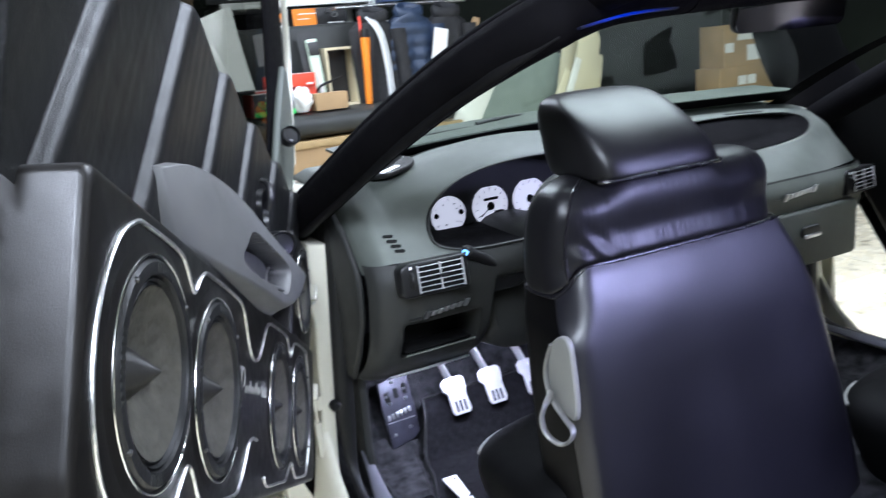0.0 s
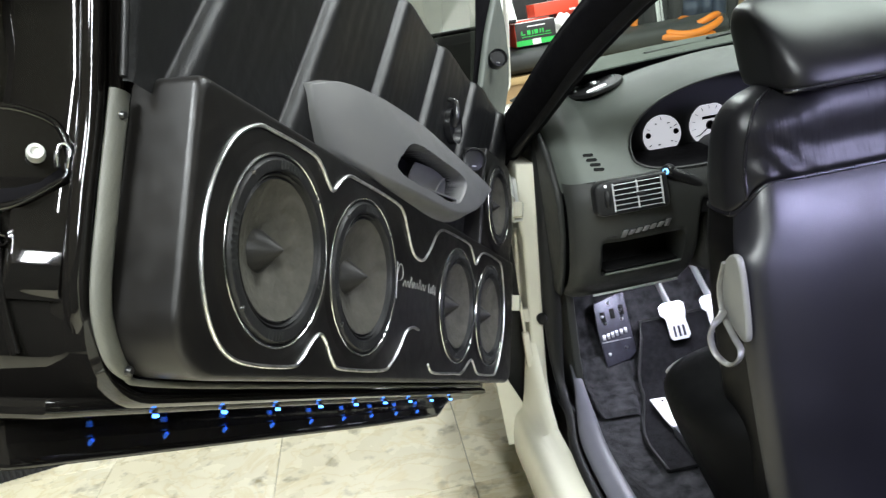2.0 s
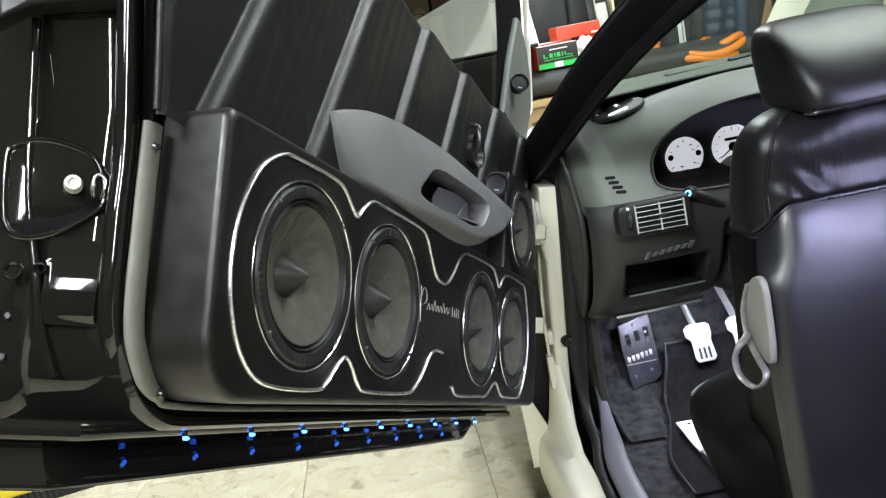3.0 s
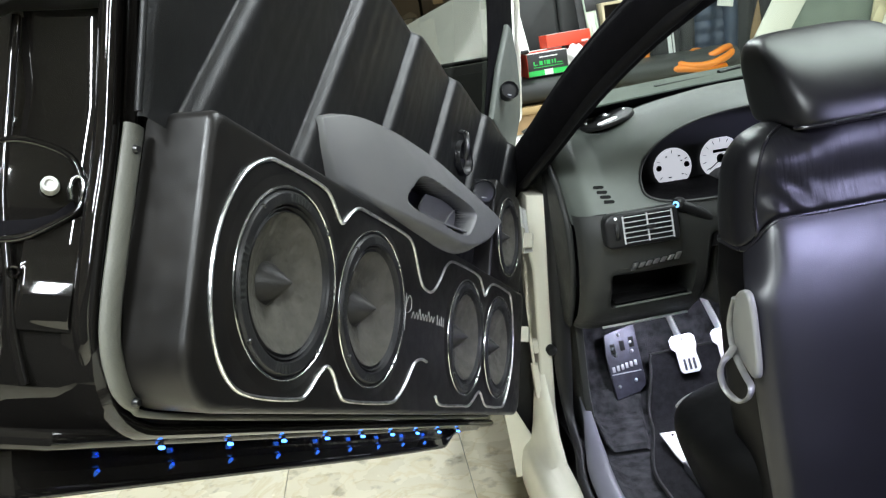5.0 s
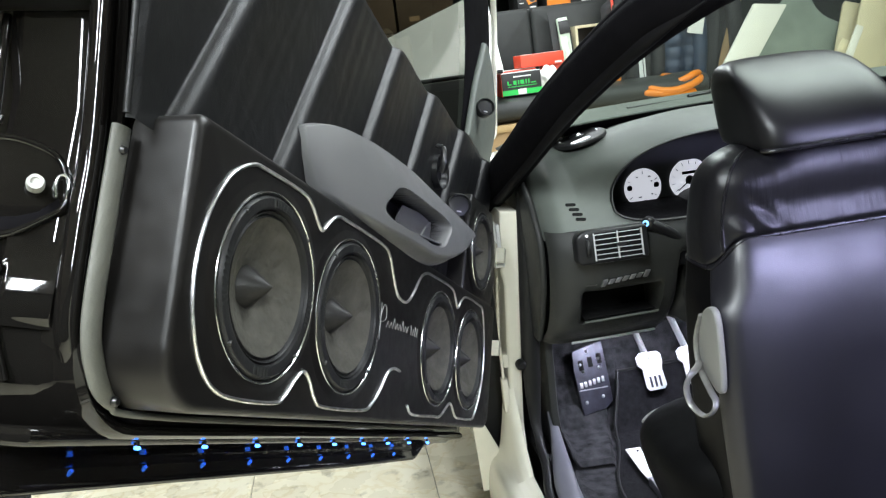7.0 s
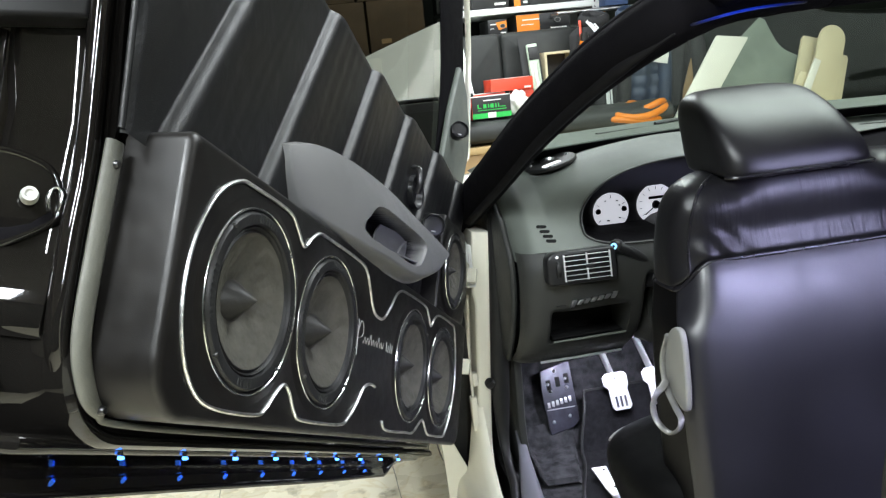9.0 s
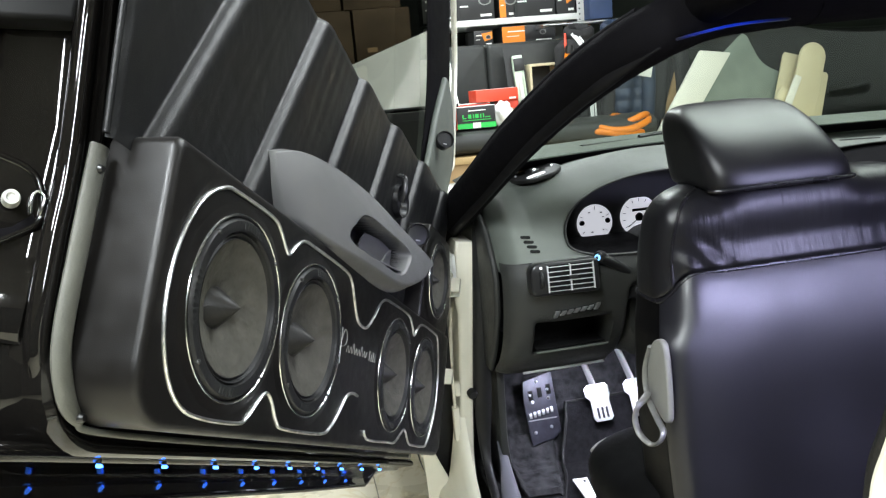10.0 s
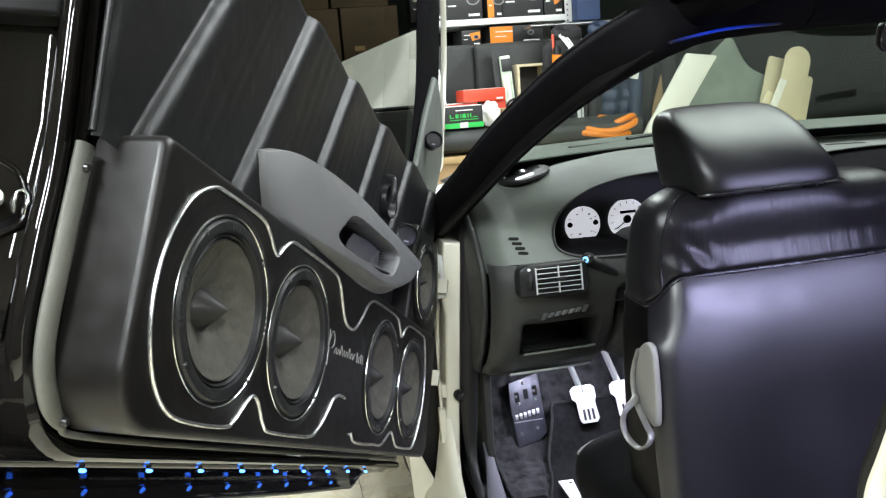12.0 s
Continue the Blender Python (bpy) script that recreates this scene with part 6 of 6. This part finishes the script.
def product(x, y, z, w, h, d, style):
    t = thing("speaker_carton", "black and orange printed speaker carton on a shelf", "box", pose(x, y, z, 0, 0, random.uniform(-5, 5)), "cartons on the shelf")
    part("body", box(-w / 2, w / 2, -d / 2, d / 2, 0, h, 0.002), BLACKCARD, t)
    f = -d / 2 - 0.0012
    if style in (0, 2):
        part("orange_patch", slab([(0.05 * w, 0.3 * h), (0.48 * w, 0.45 * h), (0.48 * w, 0.9 * h), (-0.1 * w, 0.8 * h)], f, f + 0.001), ORANGE, t)
    if style == 3:
        part("orange_patch", slab([(0.06 * w, 0.62 * h), (0.1 * w, 0.9 * h), (0.49 * w, 0.93 * h), (0.49 * w, 0.6 * h), (0.4 * w, 0.76 * h), (0.2 * w, 0.78 * h)], f, f + 0.001), ORANGE, t)
        part("grey_side", box(-w / 2 - 0.0005, -0.43 * w, f, f + 0.001, 0.03 * h, 0.97 * h), DASHLOW, t)
    if style == 1:
        part("orange_side", box(-w / 2 - 0.001, -0.08 * w, f, f + 0.001, 0.03 * h, 0.97 * h), ORANGE, t)
    part("print_disc", turned(lathe([(0, -0.001), (0.2 * h, -0.001), (0.2 * h, 0.001)], 24), Matrix.Translation((0.26 * w, f, 0.56 * h)) @ Matrix.Diagonal((1, 1, 0.7, 1))), LEVER, t)
    part("print_disc", turned(lathe([(0, -0.002), (0.15 * h, -0.002), (0.15 * h, 0.001)], 24), Matrix.Translation((0.26 * w, f, 0.56 * h)) @ Matrix.Diagonal((1, 1, 0.7, 1))), BLACKCARD, t)
    part("print_bar", box(-0.4 * w, -0.08 * w, f - 0.001, f, 0.66 * h, 0.72 * h), WHITECARD, t)
    part("print_bar", box(-0.42 * w, -0.2 * w, f - 0.001, f, 0.4 * h, 0.44 * h), WHITECARD, t)
    part("print_bar", box(0.12 * w, 0.42 * w, f - 0.001, f, 0.1 * h, 0.17 * h), WHITECARD, t)


random.seed(4)
for x, w_, h_, st in ((0.72, 0.22, 0.2, 3), (0.97, 0.25, 0.22, 3), (1.18, 0.1, 0.2, 1), (1.38, 0.28, 0.24, 3), (1.6, 0.13, 0.22, 0), (1.76, 0.12, 0.18, 3)):
    product(x, 3.5, 1.74, w_, h_, 0.2, st)
for x, w_, h_, st in ((0.99, 0.13, 0.1, 0), (1.31, 0.38, 0.115, 1), (1.7, 0.1, 0.1, 0)):
    product(x, 3.48, 1.57, w_, h_, 0.2, st)


# jackets on a rail
rail_t = thing("coat_rail", "steel coat rail fixed to the shelving", "rail", pose(1.75, 3.2, 1.66))
part("bar", tube([(-0.4, 0, 0), (0.55, 0, 0)], 0.012, up=(0, 0, 1)), STEEL, rail_t)
for bx in (-0.38, 0.53):
    part("bracket", box(bx - 0.01, bx + 0.01, 0, 0.2, -0.01, 0.01), STEEL, rail_t)


def jacket(name, label, x, w, top, low, mat, quilt):
    t = thing(name, label, "jacket", pose(x, 3.06, 0), "hanging jackets")
    def at(side):
        def fn(u, v):
            z = top - (top - low) * v
            half = w / 2 * (0.35 + 0.65 * smoothstep(0.0, 0.16, v)) * (1 + 0.08 * math.sin(5 * v))
            px = (2 * u - 1) * half
            depth = 0.075 * math.sqrt(max(0.0, 1 - (2 * u - 1) ** 2)) + 0.014 * math.sin(19 * u + 4 * v) * smoothstep(0.1, 0.5, v)
            if quilt:
                depth += 0.014 * abs(math.sin(math.pi * v * 9))
            return (px, side * depth, z)
        return fn
    part("shell", merge(sheet(at(-1), 30, 70), sheet(at(1), 30, 70)), mat, t)
    part("sleeve", loft([[Vector((w * 0.5 + 0.02 * math.sin(3 * k) + a, -0.05 + b, top - 0.1 - 0.52 * k)) for a, b in oval(0.055 - 0.012 * k, 0.05, 2.2, 18)] for k in [i / 14 for i in range(15)]]), mat, t)
    part("collar", tube(spline([(-0.08, -0.03, top - 0.01), (0, -0.06, top - 0.03), (0.08, -0.03, top - 0.01), (0.0, 0.04, top + 0.02)], 6, True), 0.025, 0.035, closed=True, up=(0, 0, 1)), mat, t)
    return t


j = jacket("jacket", "black work jacket with silver reflective stripes", 1.53, 0.3, 1.6, 0.98, BLACKCLOTH, False)
part("stripe", tube(spline([(-0.06, -0.07, 1.585), (0.0, -0.1, 1.48), (0.03, -0.1, 1.3), (0.04, -0.098, 1.04)], 6), 0.013, 0.003, up=(0, 1, 0)), REFLECT, j)
part("stripe", tube(spline([(-0.035, -0.07, 1.59), (0.025, -0.1, 1.48), (0.055, -0.098, 1.3), (0.065, -0.096, 1.04)], 6), 0.006, 0.003, up=(0, 1, 0)), REFLECT, j)
part("zip", tube(spline([(-0.1, -0.05, 1.59), (-0.11, -0.08, 1.45), (-0.1, -0.085, 1.3)], 5), 0.008, 0.004, up=(0, 1, 0)), RED, j)
jacket("quilted_jacket", "navy quilted jacket hanging on the rail", 1.78, 0.36, 1.61, 0.9, NAVY, True)
j = jacket("jacket", "black jacket with a pale paper in its pocket", 2.05, 0.3, 1.6, 1.0, BLACKCLOTH, False)
part("paper", turned(box(-0.05, 0.05, -0.004, 0.0, -0.1, 0.1), pose(-0.1, -0.1, 1.38, 0, 12, 0)), WHITECARD, j)
# Plain box in place of a bluish garment.
t, w, d, h = carton("box", "blue box standing in for a blue garment behind the jackets", "case", 1.68, 1.84, 3.2, 3.3, 1.68, 2.0, BLUE)

# boards leaning on the wall
def board(label, pts, y0, y1, mat, thick=0.018, z_top=1.5):
    """A sheet given by its upright outline (x, z), leaning back from y0 at the floor to y1 at z_top."""
    t = thing("board", label, "board", Matrix(), "leaning boards")
    bm = slab(pts, 0, thick, 0.002, 2)
    for v in bm.verts:
        v.co.y += y0 + (y1 - y0) * v.co.z / z_top
    part("sheet", bm, mat, t)


def strip(x0, z0, x1, z1, w, round_top=False):
    """A long plank from the floor point to the top point, w wide."""
    d = Vector((x1 - x0, z1 - z0)).normalized()
    s = Vector((d.y, -d.x)) * w / 2
    a, b = Vector((x0, z0)), Vector((x1, z1))
    if not round_top:
        return [tuple(a - s), tuple(a + s), tuple(b + s - d * 0.02), tuple(b + s * 0.85), tuple(b - s * 0.85), tuple(b - s - d * 0.02)]
    arc = [tuple(b + s * math.cos(radians(k)) + d * (w / 2) * math.sin(radians(k)) - d * w / 2) for k in range(0, 181, 15)]
    return [tuple(a - s), tuple(a + s)] + arc


board("white laminated board leaning against the wall", [(1.34, 0.06), (1.56, 0.04), (2.24, 1.06), (2.473, 1.378), (2.468, 1.384), (2.268, 1.411), (2.258, 1.404)], 2.72, 2.85, WHITEBOARD)
board("grey-green rubber sheet with a cut-out edge", [(1.7, 0.02), (2.98, 0.02), (2.95, 0.9), (2.93, 1.15), (2.952, 1.195), (2.9, 1.226), (2.81, 1.268), (2.763, 1.302), (2.728, 1.345), (2.69, 1.418), (2.66, 1.483), (2.625, 1.5), (2.587, 1.475), (2.47, 1.38), (2.25, 1.1)], 2.82, 2.95, MATGREEN, 0.008)
board("pale plywood strip with a rounded top end", strip(2.65, 0.04, 3.05, 1.4, 0.185, True), 2.66, 2.8, WOOD)
board("pale plywood offcut behind the rounded strip", strip(2.79, 0.04, 3.09, 1.22, 0.18), 2.72, 2.86, WOOD)
board("pale plywood offcut with a square end", strip(2.6, 0.03, 2.96, 1.34, 0.15), 2.76, 2.9, WOOD)
board("thin white strip leaning on the plywood", strip(2.28, 0.03, 2.88, 1.2, 0.045), 2.6, 2.75, WHITEBOARD)
board("short pale offcut behind the thin strip", strip(2.2, 0.03, 2.8, 1.13, 0.06), 2.64, 2.78, WOOD)
board("narrow brown batten leaning on the wall", strip(1.75, 0.03, 2.28, 1.53, 0.05), 2.92, 3.02, CARD)

# cartons at the far side
for x0, x1, z0, z1 in ((4.2, 4.75, 0.0, 0.62), (4.76, 5.3, 0.0, 0.6), (4.2, 4.78, 0.62, 1.0), (4.79, 5.25, 0.6, 1.05), (4.25, 4.7, 1.0, 1.32), (4.72, 5.2, 1.05, 1.3)):
    t, w, d, h = carton("carton", "brown cardboard carton with white paper labels", "box", x0 + 0.08, x1 + 0.08, 2.8, 3.05, z0, z1, CARD, "stacked cartons")
    for lx, lz in ((-0.38, 0.35), (-0.08, 0.62), (0.22, 0.12), (0.1, 0.62)):
        big = 1.7 if lz < 0.2 else 1.0
        part("paper_label", box(lx * w - 0.045 * big, lx * w + 0.045 * big, -d / 2 - 0.002, -d / 2, lz * h, lz * h + 0.07 * big), WHITECARD, t)

# silver body panel on a dark cabinet, behind the door glass
cab = thing("cabinet", "dark storage cabinet against the shelving", "cabinet", pose(-0.3, 2.95, 0))
part("body", box(-0.8, 0.75, -0.3, 0.3, 0, 1.2, 0.01), BLACKCARD, cab)
part("door", box(-0.79, -0.03, -0.32, -0.302, 0.05, 1.15, 0.004), DASHLOW, cab)
part("door", box(-0.02, 0.74, -0.32, -0.302, 0.05, 1.15, 0.004), DASHLOW, cab)
bumper = thing("body_panel", "silver painted car body panel leaning on the cabinet", "car panel", pose(-0.3, 2.95, 1.2))
def cover(u, v):
    x = -0.35 + 1.3 * u
    top = max(0.02, 0.303 + 0.364 * (x - 0.434))
    return (x, -0.22 + 0.28 * v + 0.02 * math.sin(math.pi * v), 0.008 + top * v + 0.012 * math.sin(math.pi * u) * v)
part("skin", sheet(cover, 30, 16, 0.006), SILVERPAINT, bumper)
part("edge_rubber", tube([(-0.33, -0.225, 0.012), (0.3, -0.228, 0.012), (0.94, -0.225, 0.012)], 0.012, up=(0, 0, 1)), RUBBER, bumper)

# cartons piled on the cabinet behind the panel, shade put into their colour
for row in range(4):
    for i in range(4):
        x0 = -1.02 + 0.36 * i + 0.05 * (row % 2)
        t, w, d, h = carton("carton", "brown cardboard carton piled on the cabinet, darkened as in shade", "box", x0, x0 + 0.345, 3.055, 3.24, 1.202 + 0.31 * row, 1.2 + 0.31 * (row + 1), SHADECARD, "piled cartons", turn=(1, -1, 0.5)[i % 3])
        bars(t, w, d, h, [(-0.3, -0.12, 0.18, 0.27)], CARD)

# broom lying on the floor
broom = thing("broom", "yellow broom head with a blue handle on the floor", "broom", pose(-1.78, 0.88, 0, 0, 0, 12))
part("head", box(-0.16, 0.16, -0.04, 0.04, 0.05, 0.1, 0.015, 3), YELLOW, broom)
for i in range(16):
    for k in range(3):
        part("tuft", lathe([(0, 0.05), (0.009, 0.05), (0.013, 0.0), (0, 0.0)], 8, "z"), BLACKCLOTH, broom).matrix_basis = Matrix.Translation((-0.15 + 0.02 * i, -0.025 + 0.025 * k, 0))
part("handle", tube([(-0.05, 0.0, 0.09), (-0.6, 0.3, 0.05), (-1.2, 0.62, 0.015)], 0.013, up=(0, 0, 1)), BLUE, broom)

# ---- floor tiles ----
S = 0.6
tile_me = None
for i in range(17):
    for k in range(16):
        x, y = -4.42 + S * i + S / 2, -5.2 + S * k + S / 2
        if x + S / 2 > X1 + 0.01 or y + S / 2 > Y1 + 0.01 or x - S / 2 < X0 - 0.23:
            continue
        if tile_me is None:
            tob = part("tile", box(-S / 2 + 0.0012, S / 2 - 0.0012, -S / 2 + 0.0012, S / 2 - 0.0012, -0.012, 0.0, 0.0012, 1), TILE, floor)
            tile_me = tob.data
        else:
            tob = new("tile", tile_me)
            tob.parent = floor
        tob.matrix_basis = Matrix.Translation((x, y, random.uniform(-0.0006, 0.0006)))
